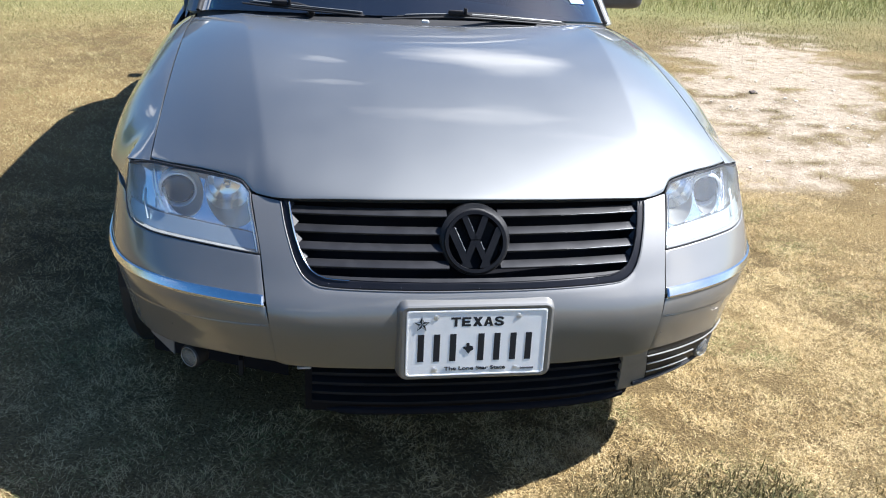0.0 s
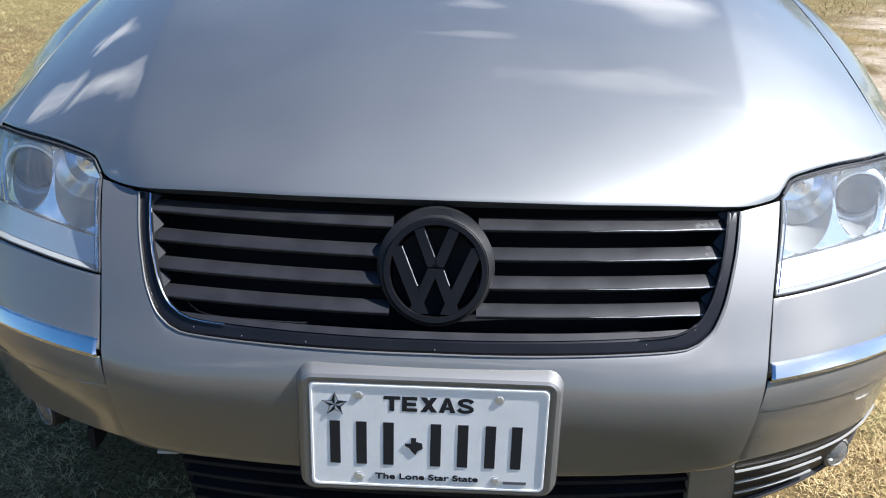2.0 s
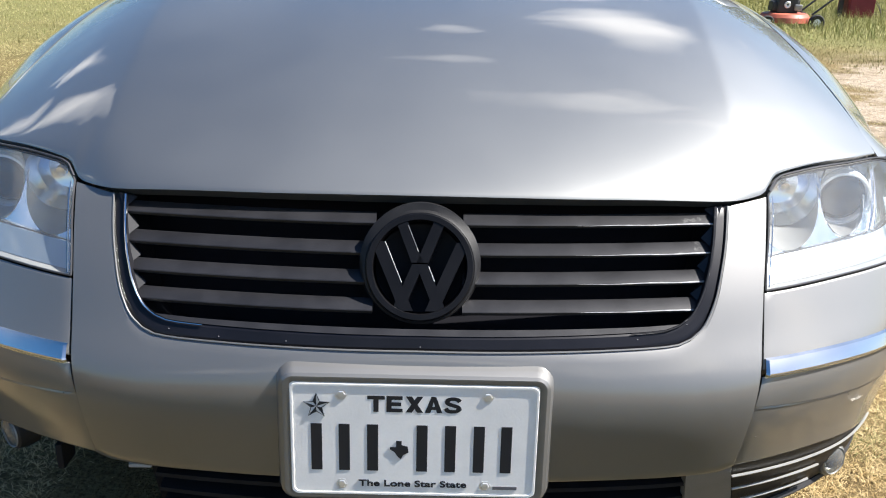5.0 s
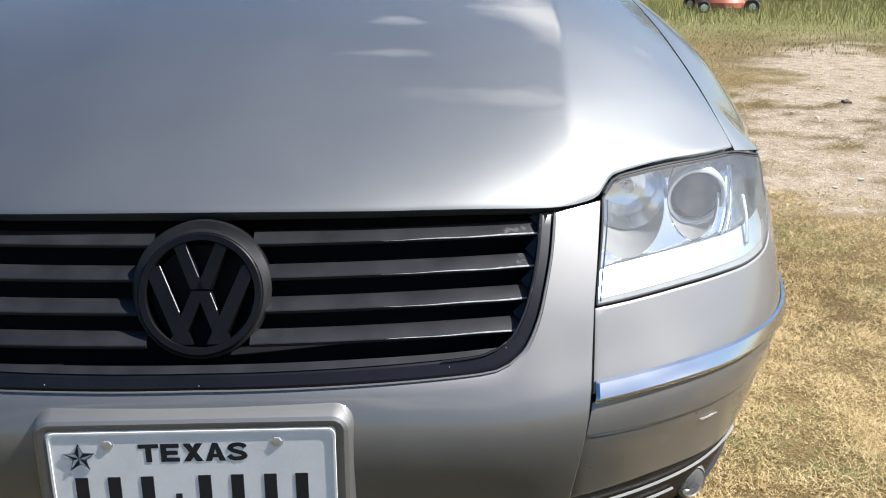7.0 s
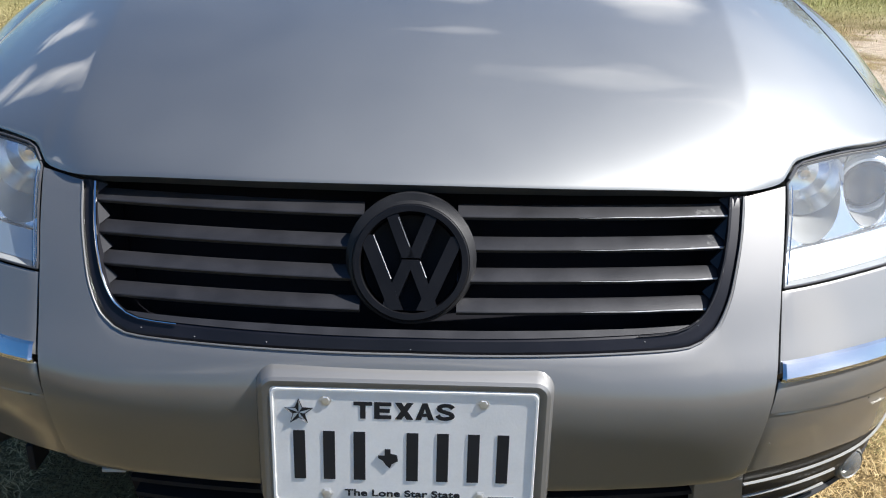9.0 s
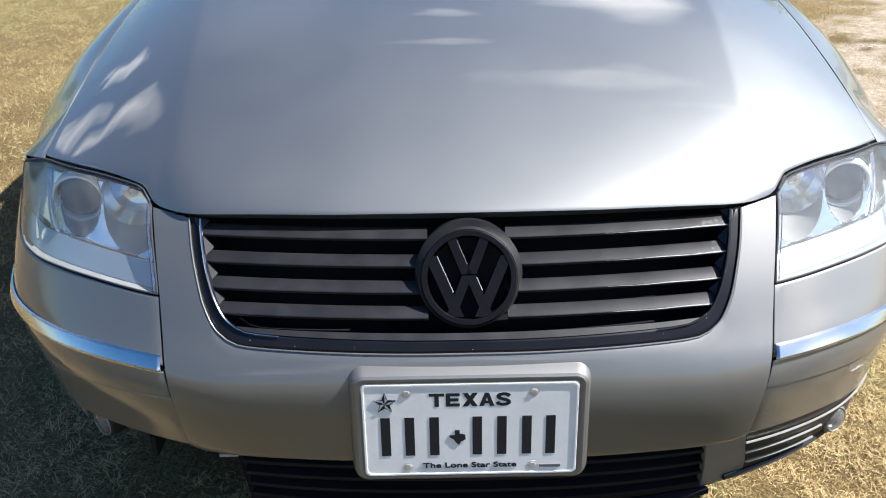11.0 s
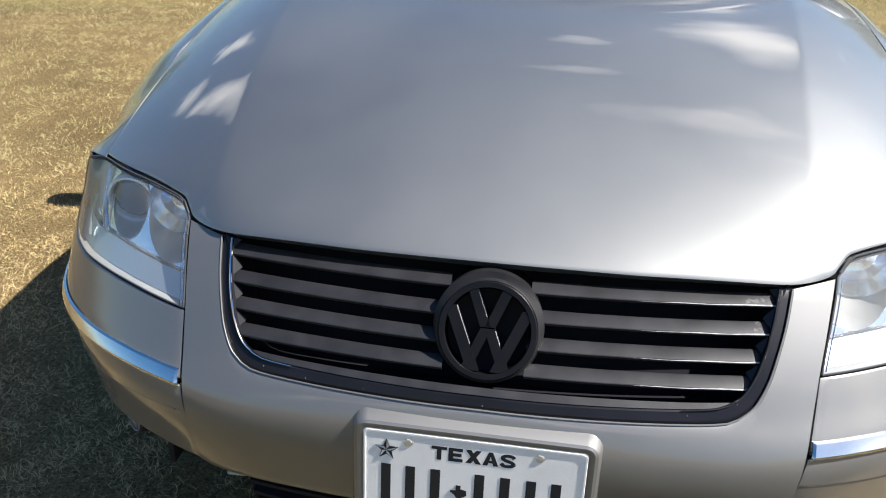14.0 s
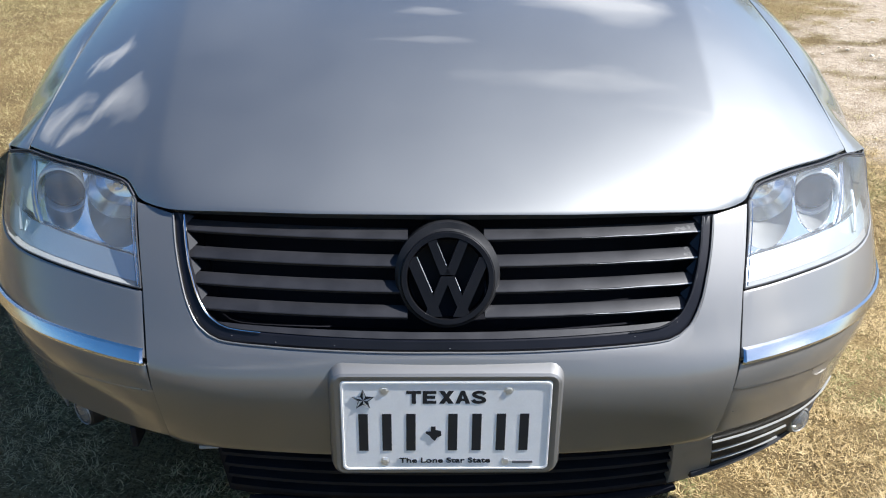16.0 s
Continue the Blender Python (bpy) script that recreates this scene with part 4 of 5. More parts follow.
# cabin behind the glass
part("dashboard", sheet([[(x, y, z - .06 * (x / .66) ** 2) for x in np.linspace(-.64, .64, 20)] for y, z in ((1.16, .93), (1.35, .945), (1.55, .955), (1.72, .945), (1.80, .90), (1.82, .74))], 0, 0), CABIN, car)
for s in SIDES:
    seat = part("front_seat", joined(block((s * .36, 2.28, .55), (.50, .54, .16), .05), block((s * .36, 2.58, .86), (.48, .14, .62), .05, Euler((-.25, 0, 0)).to_matrix().to_4x4())), CABIN, car)
    part("headrest", block((s * .36, 2.70, 1.23), (.26, .09, .16), .035), CABIN, seat)
part("steering_wheel", tube([(-.36 + .185 * math.cos(t), 1.86 + .09 * math.sin(t), .90 + .16 * math.sin(t)) for t in np.linspace(0, 2 * math.pi, 32, endpoint=False)], .014, 8, True), CABIN, car)
spot = min(((a, b) for a in np.linspace(.4, .9, 51) for b in np.linspace(0, .4, 41)), key=lambda k: abs(screen_point(*k)[0] - .552) + abs(screen_point(*k)[2] - 1.002))
at_s = Vector(screen_point(*spot))
ax_x = (Vector(screen_point(spot[0] + .02, spot[1])) - Vector(screen_point(spot[0] - .02, spot[1]))).normalized()
ax_y = Vector(screen_point(spot[0], spot[1] + .02)) - Vector(screen_point(spot[0], spot[1] - .02))
ax_y = (ax_y - ax_x * ax_y.dot(ax_x)).normalized()
ax_z = ax_x.cross(ax_y)
stick_turn = Matrix((ax_x, ax_y, ax_z)).transposed().to_4x4()


def sticker_plate(w, h, off, up_, name, mat, owner, label=""):
    rect = [(sx * w / 2, up_ + sy * h / 2, off + e) for e in (0, .0006) for sx, sy in ((-1, -1), (1, -1), (1, 1), (-1, 1))]
    v = [tuple(at_s + stick_turn.to_3x3() @ Vector(p)) for p in rect]
    return part(name, (v, [[3, 2, 1, 0], [4, 5, 6, 7], [0, 1, 5, 4], [1, 2, 6, 5], [2, 3, 7, 6], [3, 0, 4, 7]]), mat, owner, label, smooth=False)


stick = sticker_plate(.066, .042, .0012, 0, "inspection_sticker", STICKER, car, "white windshield sticker with a date and blue edge")
lettering("03-18", .027, tuple(at_s + ax_z * .0024), stick_turn, "date", INK, stick, .056, .032)
sticker_plate(.066, .005, .0016, .0225, "blue_edge", STICKER_BLUE, stick)
sticker_plate(.070, .004, .0016, -.0225, "blue_edge", STICKER_BLUE, stick)

# roof, sides, tail


def arch(y, yc=3.64, r=.335):
    d = abs(y - yc)
    return .31 + math.sqrt(r * r - d * d) if d < r else .22


def side_x(y, z):
    tail = max(0, (y - 3.9) / .72)
    return (.868 - .40 * max(0, z - .62) ** 1.2 - .05 * max(0, .38 - z)) * (1 - .10 * tail**2.2)


def belt(y):
    return .880 + .03 * (y - 1.46) / 2 - .05 * max(0, y - 3.7) - .045 * max(0, min(1, (2.1 - y) / .5))


for s in SIDES:
    for name, y0, y1 in (("front_door", 1.606, 2.52), ("rear_door", 2.526, 3.50), ("quarter_panel", 3.506, 4.60)):
        rows = []
        for b in np.linspace(0, 1, 14):
            rows.append([(s * side_x(y, arch(y) + (belt(y) - arch(y)) * b), y, arch(y) + (belt(y) - arch(y)) * b) for y in np.linspace(y0, y1, 26)])
        panel = part(name, sheet(rows, .012, .0012, flip=s < 0), PAINT, car)
        if "door" in name:
            part("door_handle", block((s * (side_x(y1 - .16, .80) + .012), y1 - .14, .80), (.022, .18, .028), .008), PAINT, panel)
        part("rub_strip", block((s * (side_x((y0 + min(y1, 3.28 if "rear" in name else y1)) / 2, .5) + .006), (y0 + (y1 if name == "front_door" else y0 + .6)) / 2, .52), (.014, (y1 - y0 if name == "front_door" else .5), .03), .004), PAINT, panel)
    # side glass and window line
    def glass_top(y):
        return float(np.interp(y, (1.50, 1.98, 2.2, 2.9, 3.4, 3.75), (.93, 1.345, 1.385, 1.395, 1.34, 1.14)))
    for y0, y1 in ((1.62, 2.50), (2.56, 3.36), (3.40, 3.70)):
        g = part("side_window", sheet([[(s * (.800 - .45 * (z - .885) - .055 * min(1, max(0, (2.05 - y) / .43))), y, z) for y in np.linspace(y0, y1, 12) for z in [belt(y) + .01 + (glass_top(y) - belt(y) - .02) * b]] for b in np.linspace(0, 1, 8)], 0, 0, flip=s < 0), GLASS, car)
    rail = [(s * (.800 - .45 * (glass_top(y) - .885)), y, glass_top(y)) for y in np.linspace(1.97, 3.75, 36)]
    part("roof_rail", tube(rail, .026, 8), PAINT, car)
    part("belt_trim", tube([(s * (.806 - .055 * min(1, max(0, (2.05 - y) / .43))), y, belt(y) + .004) for y in np.linspace(1.76, 3.75, 24)], .008, 6), MATTE, car)
    for y in (2.53, 3.38):
        part("door_pillar", tube([(s * (.800 - .45 * (z - .885)), y, z) for z in np.linspace(belt(y), glass_top(y), 8)], .03, 8), MATTE, car)
    part("rear_pillar", sheet([[(s * (.80 - .40 * (z - .9) - .10 * a), 3.72 + .35 * a - .25 * (z - .9) * (1 - a) - .55 * (z - .9) * a, z) for a in np.linspace(0, 1, 6)] for z in np.linspace(.90, 1.36, 8)], .012, 0, flip=s < 0), PAINT, car)
roof_rows = []
for y in np.linspace(1.84, 3.62, 20):
    row = []
    for a in np.linspace(-1, 1, 25):
        k = abs(a)
        yy = y + .13 * k**2 * max(0, 1 - (y - 1.84) / .6)
        z = float(np.interp(y, (1.84, 2.2, 2.7, 3.2, 3.62), (1.395, 1.445, 1.46, 1.435, 1.36))) - .055 * k**2.2
        row.append((a * .585, yy, z))
    roof_rows.append(row)
part("roof", sheet(roof_rows, .012, .001), PAINT, car)
part("rear_window", sheet([[(a * (.56 + .06 * b), 3.63 + .50 * b, 1.355 - .35 * b - .03 * a * a) for a in np.linspace(-1, 1, 15)] for b in np.linspace(0, 1, 8)], .004, 0, flip=False), GLASS, car)
part("trunk_lid", sheet([[(a * .66, y, z - .03 * a * a) for a in np.linspace(-1, 1, 21)] for y, z in ((4.12, .995), (4.3, .985), (4.5, .965), (4.60, .93), (4.635, .85), (4.65, .70))], .012, .001), PAINT, car)
part("rear_bumper", sheet([[(a * .80, 4.70 - .10 * abs(a) ** 3, z) for a in np.linspace(1, -1, 21)] for z in (.24, .35, .5, .62, .68)], .03, .002), PAINT, car)
for s in SIDES:
    part("tail_lamp", block((s * .70, 4.60, .80), (.26, .12, .20), .03), RED_LAMP, car)
    # door mirrors: painted cap, darker base
    c = Vector((s * .838, 1.72, .990))
    def shell(z0, z1, grow):
        """A rounded box shell between two heights."""
        rows = []
        for h in np.linspace(z0, z1, 9):
            r = max(.02, 1 - abs(h / .060) ** 3.2) ** (1 / 3.2)
            row = []
            for t in np.linspace(0, 2 * math.pi, 40, endpoint=False):
                ct, st_ = math.cos(t), math.sin(t)
                k = (abs(ct) ** 3 + abs(st_) ** 3) ** (-1 / 3)
                taper = 1 - .12 * max(0, s * ct) * (h / .060)
                row.append((c.x + grow * .099 * k * ct * r ** .6 * taper, c.y + grow * .062 * k * st_ * r, c.z + h))
            rows.append(row)
        v, f = ring_loft(rows)
        n = len(v)
        return v, f + [list(range(39, -1, -1)), list(range(n - 40, n))]
    mirror = part("side_mirror", shell(-.020, .0596, 1.0), PAINT, car, "silver side mirror with a grey lower shell")
    part("mirror_foot", block((s * .775, 1.735, .945), (.09, .06, .035), .012), BLACK, mirror)
    part("mirror_skirt", shell(-.0585, -.0205, .985), material("mirror_skirt_grey", (.085, .085, .09), .45, .2), mirror, "dark grey lower mirror shell")
    part("mirror_glass", lathe([(.0, .0), (.050, .0)], (c.x, c.y + .064, c.z), (0, 1, 0), 24), CHROME, mirror)
    # wheels
    for yc in (.94, 3.64):
        w = part("wheel", lathe([(.195, -.10), (.225, -.105), (.29, -.10), (.309, -.075), (.312, .0), (.309, .075), (.29, .10), (.225, .105), (.195, .10)], (s * .755, yc, .312), (1, 0, 0), 40), RUBBER, car)
        part("rim", lathe([(.0, .05), (.04, .055), (.06, .045), (.17, .060), (.19, .085), (.2, .09), (.2, -.09)], (s * .755, yc, .312), (s, 0, 0), 30), ALLOY, w)
    part("arch_liner", sheet([[(s * x, .94 + .345 * math.cos(t), .31 + .335 * math.sin(t)) for x in (.5, .65, .845)] for t in np.linspace(0, math.pi, 20)], 0, 0), MATTE, car)

# scraped marks and stone chips in the paint
SCRAPE = material("bare_scrape", (.72, .72, .70), .5)
CHIP = material("stone_chip", (.03, .03, .03), .6)


def scrape(side, u0, z0, u1, z1, r, mat, owner, name):
    pts = [nose(u0 + (u1 - u0) * k, z0 + (z1 - z0) * k + .0006 * math.sin(9 * k), side) for k in np.linspace(0, 1, 7)]
    part(name, tube([(x, y - .0002, z) for x, y, z in pts], r, 5), mat, owner)


for du, dz, lu, lz in ((0, 0, .08, -.004), (.03, -.004, .09, -.003), (.10, .001, .02, -.007)):
    scrape(1, 2.97 + du, .440 + dz, 2.97 + du + 2 * lu, .440 + dz + lz, .0002, SCRAPE, bumper, "scratch")
rng = random.Random(12)
for _ in range(7):
    side, z = rng.choice((-1, 1)), rng.uniform(.40, .60)
    u = rng.uniform(2.1, 3.6) if z < .5 or z > .535 else rng.uniform(2.1, 2.2)
    if .49 < z < .54:
        z -= .06
    x, y, z = nose(u, z, side)
    part("paint_chip", lathe([(.0, -.0004), (.0007, -.0003), (.0010, .0008)], (x, y + .0004, z), (-side * .3, 1, 0), 7), CHIP, bumper)
for x, z in ((-.245, .5485), (-.16, .549), (.005, .5485), (.275, .553), (.34, .566), (-.31, .552)):
    part("scuff", lathe([(.0, -.0004), (.0006, -.0003), (.0009, .0008)], (x, nose_y(x, z + .012) + .0035, z + .012), (0, 1, .3), 7), GREY_INK, grille)


# ---- ground, grass and the yard ----
def ground_z(x, y):
    far = max(0.0, math.hypot(x, y - 2) - 3.2)
    return min(1.0, far / 3) * (0.05 * noise.noise((x * .25, y * .25, 3)) + .012 * noise.noise((x * 1.3, y * 1.3, 7))) + 0.006 * noise.noise((x * 3, y * 3, 1)) - .004


def bare(x, y):
    """How bare the earth is (0..1): a worn sandy track beside the car."""
    if abs(x - 3) > 9 or abs(y - 4) > 9:
        return 0.0
    d = (x - 3.05) * .80 - (y - 3.9) * .34
    along = (x - 3.0) * .34 + (y - 3.8) * .94
    base = math.exp(-(d / .85) ** 2) * (1 / (1 + math.exp(-(along + 1.8) * 2.4))) * (1 / (1 + math.exp((along - 4.2) * .9)))
    n = .5 + .42 * noise.noise((x * .9, y * .9, 11)) + .52 * noise.noise((x * 2.0, y * 3.6, 5)) + .50 * noise.noise((x * 5.0, y * 9, 8))
    k = max(0.0, min(1.0, (base * 1.6 * max(0, n) - .22) / .42))
    return k * k * (3 - 2 * k)


def shade_turf(x, y):
    """How green the turf is (0..1): the strip before the car, its colour darkened in place of shade."""
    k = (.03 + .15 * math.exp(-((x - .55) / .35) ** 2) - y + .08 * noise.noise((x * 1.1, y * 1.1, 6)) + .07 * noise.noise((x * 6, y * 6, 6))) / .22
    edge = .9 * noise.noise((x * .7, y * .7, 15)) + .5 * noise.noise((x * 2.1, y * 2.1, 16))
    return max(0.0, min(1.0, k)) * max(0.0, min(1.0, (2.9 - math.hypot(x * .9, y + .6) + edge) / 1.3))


def clump(x, y):
    """Tufts a hand's width across (0..1)."""
    return max(0.0, min(1.0, .5 + .75 * noise.noise((x * 7, y * 7, 21)) + .45 * noise.noise((x * 19, y * 19, 22))))


def meadow(x, y):
    """Greener, rougher grass away from the car (0..1)."""
    return max(0.0, min(1.0, (y - 5.8 - .10 * x + 1.6 * noise.noise((x * .35, y * .5, 9))) / 3.0))


def ground_material():
    m = bpy.data.materials.new("dry_ground")
    m.use_nodes = True
    n, l = m.node_tree.nodes, m.node_tree.links
    b = n["Principled BSDF"]
    b.inputs["Roughness"].default_value, b.inputs["Specular IOR Level"].default_value = 0.95, 0.15
    co, at = n.new("ShaderNodeTexCoord"), n.new("ShaderNodeAttribute")
    at.attribute_name = "bare"
    shade_turf = n.new("ShaderNodeAttribute")
    shade_turf.attribute_name = "shade_turf"
    big, fine, mid = n.new("ShaderNodeTexNoise"), n.new("ShaderNodeTexNoise"), n.new("ShaderNodeTexNoise")
    for t, s, d in ((big, .9, 6), (fine, 130, 4), (mid, 14, 6)):
        t.inputs["Scale"].default_value, t.inputs["Detail"].default_value = s, d
        l.new(co.outputs["Object"], t.inputs["Vector"])
    thatch, soil, mix, grain, mul = n.new("ShaderNodeValToRGB"), n.new("ShaderNodeValToRGB"), n.new("ShaderNodeMix"), n.new("ShaderNodeMix"), n.new("ShaderNodeMath")
    e = thatch.color_ramp.elements
    e[0].position, e[0].color, e[1].position, e[1].color = .30, (.088, .062, .027, 1), .70, (.225, .163, .073, 1)
    k = soil.color_ramp.elements
    k[0].position, k[0].color, k[1].position, k[1].color = .30, (.26, .205, .145, 1), .66, (.43, .365, .28, 1)
    l.new(big.outputs["Fac"], thatch.inputs[0]), l.new(mid.outputs["Fac"], soil.inputs[0])
    mix.data_type = grain.data_type = "RGBA"
    l.new(at.outputs["Fac"], mix.inputs["Factor"]), l.new(thatch.outputs[0], mix.inputs["A"]), l.new(soil.outputs[0], mix.inputs["B"])
    # dark strip colour stands in for shade and dims the bumper's reflection
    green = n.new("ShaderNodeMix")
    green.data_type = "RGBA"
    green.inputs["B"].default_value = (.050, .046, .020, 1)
    l.new(shade_turf.outputs["Fac"], green.inputs["Factor"]), l.new(mix.outputs["Result"], green.inputs["A"])
    mead, field = n.new("ShaderNodeAttribute"), n.new("ShaderNodeMix")
    mead.attribute_name, field.data_type = "meadow", "RGBA"
    field.inputs["B"].default_value = (.17, .165, .062, 1)
    l.new(mead.outputs["Fac"], field.inputs["Factor"]), l.new(green.outputs["Result"], field.inputs["A"])
    mix = field
    grain.blend_type = "MULTIPLY"
    grain.inputs["Factor"].default_value = .75
    dark = n.new("ShaderNodeValToRGB")
    dark.color_ramp.elements[0].position, dark.color_ramp.elements[0].color = .34, (.35, .30, .25, 1)
    dark.color_ramp.elements[1].position = .56
    l.new(fine.outputs["Fac"], dark.inputs[0])
    l.new(mix.outputs["Result"], grain.inputs["A"]), l.new(dark.outputs[0], grain.inputs["B"]), l.new(grain.outputs["Result"], b.inputs["Base Color"])
    bp = n.new("ShaderNodeBump")
    bp.inputs["Strength"].default_value, bp.inputs["Distance"].default_value = .8, .012
    l.new(fine.outputs["Fac"], bp.inputs["Height"]), l.new(bp.outputs[0], b.inputs["Normal"])
    return m


def blade_material(name, dry, green, green_share):
    m = bpy.data.materials.new(name)
    m.use_nodes = True
    n, l = m.node_tree.nodes, m.node_tree.links
    b = n["Principled BSDF"]
    b.inputs["Roughness"].default_value, b.inputs["Specular IOR Level"].default_value = .7, .25
    geo, co, nz, tuft, add, sum_, ramp = n.new("ShaderNodeNewGeometry"), n.new("ShaderNodeTexCoord"), n.new("ShaderNodeTexNoise"), n.new("ShaderNodeTexNoise"), n.new("ShaderNodeMath"), n.new("ShaderNodeMath"), n.new("ShaderNodeValToRGB")
    nz.inputs["Scale"].default_value, nz.inputs["Detail"].default_value = .8, 5
    tuft.inputs["Scale"].default_value, tuft.inputs["Detail"].default_value = 9, 3
    l.new(co.outputs["Object"], nz.inputs["Vector"]), l.new(co.outputs["Object"], tuft.inputs["Vector"])
    add.operation, add.inputs[1].default_value = "MULTIPLY_ADD", .40
    sum_.operation, sum_.inputs[1].default_value = "MULTIPLY_ADD", .62
    l.new(tuft.outputs["Fac"], sum_.inputs[0]), l.new(nz.outputs["Fac"], sum_.inputs[2])
    l.new(geo.outputs["Random Per Island"], add.inputs[0]), l.new(sum_.outputs[0], add.inputs[2])
    e = ramp.color_ramp.elements
    e[0].position, e[0].color = .62, (*dry[0], 1)
    e[1].position, e[1].color = 1.0, (*dry[2], 1)
    mid = ramp.color_ramp.elements.new(.82)
    mid.color = (*dry[1], 1)
    l.new(add.outputs[0], ramp.inputs[0])
    # green shoots gather in patches
    patch, ga, gs, gm = n.new("ShaderNodeTexNoise"), n.new("ShaderNodeMath"), n.new("ShaderNodeMapRange"), n.new("ShaderNodeMix")
    patch.inputs["Scale"].default_value, patch.inputs["Detail"].default_value = 2.1, 5
    l.new(co.outputs["Object"], patch.inputs["Vector"])
    ga.operation, ga.inputs[1].default_value = "MULTIPLY_ADD", -.30
    l.new(geo.outputs["Random Per Island"], ga.inputs[0]), l.new(patch.outputs["Fac"], ga.inputs[2])
    gs.inputs["From Min"].default_value, gs.inputs["From Max"].default_value = .50 - green_share, .60 - green_share
    gm.data_type = "RGBA"
    gm.inputs["B"].default_value = (*green, 1)
    l.new(ga.outputs[0], gs.inputs["Value"]), l.new(gs.outputs[0], gm.inputs["Factor"])
    l.new(ramp.outputs[0], gm.inputs["A"]), l.new(gm.outputs["Result"], b.inputs["Base Color"])
    return m


axis = np.unique(np.concatenate([np.linspace(-600, -40, 12), np.linspace(-40, -8, 14), np.linspace(-8, -4, 14), np.linspace(-4, 7, 111), np.linspace(7, 14, 24), np.linspace(14, 40, 14), np.linspace(40, 600, 12)]))
ys = axis + 2
gx, gy = np.meshgrid(axis, ys)
verts = [(x, y, ground_z(x, y)) for x, y in zip(gx.ravel(), gy.ravel())]
na, nb = len(axis), len(ys)
me = bpy.data.meshes.new("ground")
me.from_pydata(verts, [], [[r * na + c, r * na + c + 1, (r + 1) * na + c + 1, (r + 1) * na + c] for r in range(nb - 1) for c in range(na - 1)])
me.materials.append(ground_material())
at = me.attributes.new("bare", "FLOAT", "POINT")
at.data.foreach_set("value", [bare(v[0], v[1]) for v in verts])
at = me.attributes.new("shade_turf", "FLOAT", "POINT")
at.data.foreach_set("value", [shade_turf(v[0], v[1]) for v in verts])
at = me.attributes.new("meadow", "FLOAT", "POINT")
at.data.foreach_set("value", [meadow(v[0], v[1]) for v in verts])
me.polygons.foreach_set("use_smooth", [True] * len(me.polygons))
tagged(new("ground", me), "dry yellow lawn thatch with a worn sandy track", "ground", kind="structure")


def blades(name, spots, height, width, lean, mat, label, seed, tall=1.0):
    """One mesh of many bent grass blades, each a tapered strip."""
    rng = np.random.default_rng(seed)
    n = len(spots)
    h = height * rng.uniform(.45, 1.25, n) * tall
    w = width * rng.uniform(.6, 1.4, n)
    t, side = rng.uniform(0, 2 * math.pi, n), rng.uniform(0, 2 * math.pi, n)
    tilt = (1.45 - np.abs(rng.normal(0, .32, n))).clip(0, 1.45) if lean > 1.3 else np.abs(rng.normal(0, lean, n)).clip(0, 1.45)
    d = np.stack([np.cos(t), np.sin(t), 0 * t], 1)
    c = np.stack([np.cos(side), np.sin(side), 0 * t], 1) * w[:, None] / 2
    up = np.array([0, 0, 1.0])
    root = spots
    mid = root + d * (h * .5 * np.sin(tilt * .8))[:, None] + up * (h * .5 * np.cos(tilt * .8))[:, None]
    tip = mid + d * (h * .5 * np.sin(np.minimum(tilt * 1.3, 1.5)))[:, None] + up * (h * .5 * np.cos(np.minimum(tilt * 1.3, 1.5)))[:, None]
    v = np.stack([root - c, root + c, mid + c * .8, mid - c * .8, tip], 1).reshape(-1, 3)
    k = np.arange(n)[:, None] * 5
    loops = np.concatenate([k + [0, 1, 2, 3], k + [3, 2, 4]], 1).ravel()
    me = bpy.data.meshes.new(name)
    me.vertices.add(len(v)), me.loops.add(len(loops)), me.polygons.add(2 * n)
    me.vertices.foreach_set("co", v.ravel())
    me.loops.foreach_set("vertex_index", loops)
    me.polygons.foreach_set("loop_start", (np.arange(n)[:, None] * 7 + [0, 4]).ravel())
    me.update(calc_edges=True)
    me.materials.append(mat)
    return tagged(new(name, me), label, "grass", kind="stuff")


def scatter(n, x0, x1, y0, y1, seed, keep):
    rng = np.random.default_rng(seed)
    x, y = rng.uniform(x0, x1, n), rng.uniform(y0, y1, n)
    pick = rng.uniform(0, 1, n)
    return np.array([(a, b, ground_z(a, b) - .003) for a, b, p in zip(x, y, pick) if p < keep(a, b)])


DRY = ((.125, .075, .027), (.375, .262, .106), (.575, .445, .232))
LAWN = blade_material("dry_lawn_blades", DRY, (.17, .185, .065), .045)
under = lambda x, y: 0.05 if (-.72 < x < .72 and .45 < y < 4.4) else 1.0
lawn_keep = lambda x, y: under(x, y) * max(.05, 1 - 1.1 * bare(x, y)) * (.40 + .60 * clump(x, y))


def fade(d, x, y, soft):
    """Thins the lawn out unevenly over the last stretch d from its edge."""
    return max(0.0, min(1.0, (d + soft * .7 * noise.noise((x * 1.4, y * 1.4, 17))) / soft))


dry_keep = lambda x, y: lawn_keep(x, y) * (1 - shade_turf(x, y)) * fade(min(2.6 - x, x + 2.2), x, y, 1.2)
near = np.vstack([scatter(560000, .1, 2.6, -.2, 2.6, 1, dry_keep), scatter(190000, -2.2, .1, -.2, 2.2, 2, dry_keep)])
tufts = lambda spots: np.array([.45 + 1.25 * clump(x, y) for x, y, _ in spots])
blades("lawn", near, .023, .0015, 1.5, LAWN, "short dry yellow lawn with green tufts", 3, tufts(near))
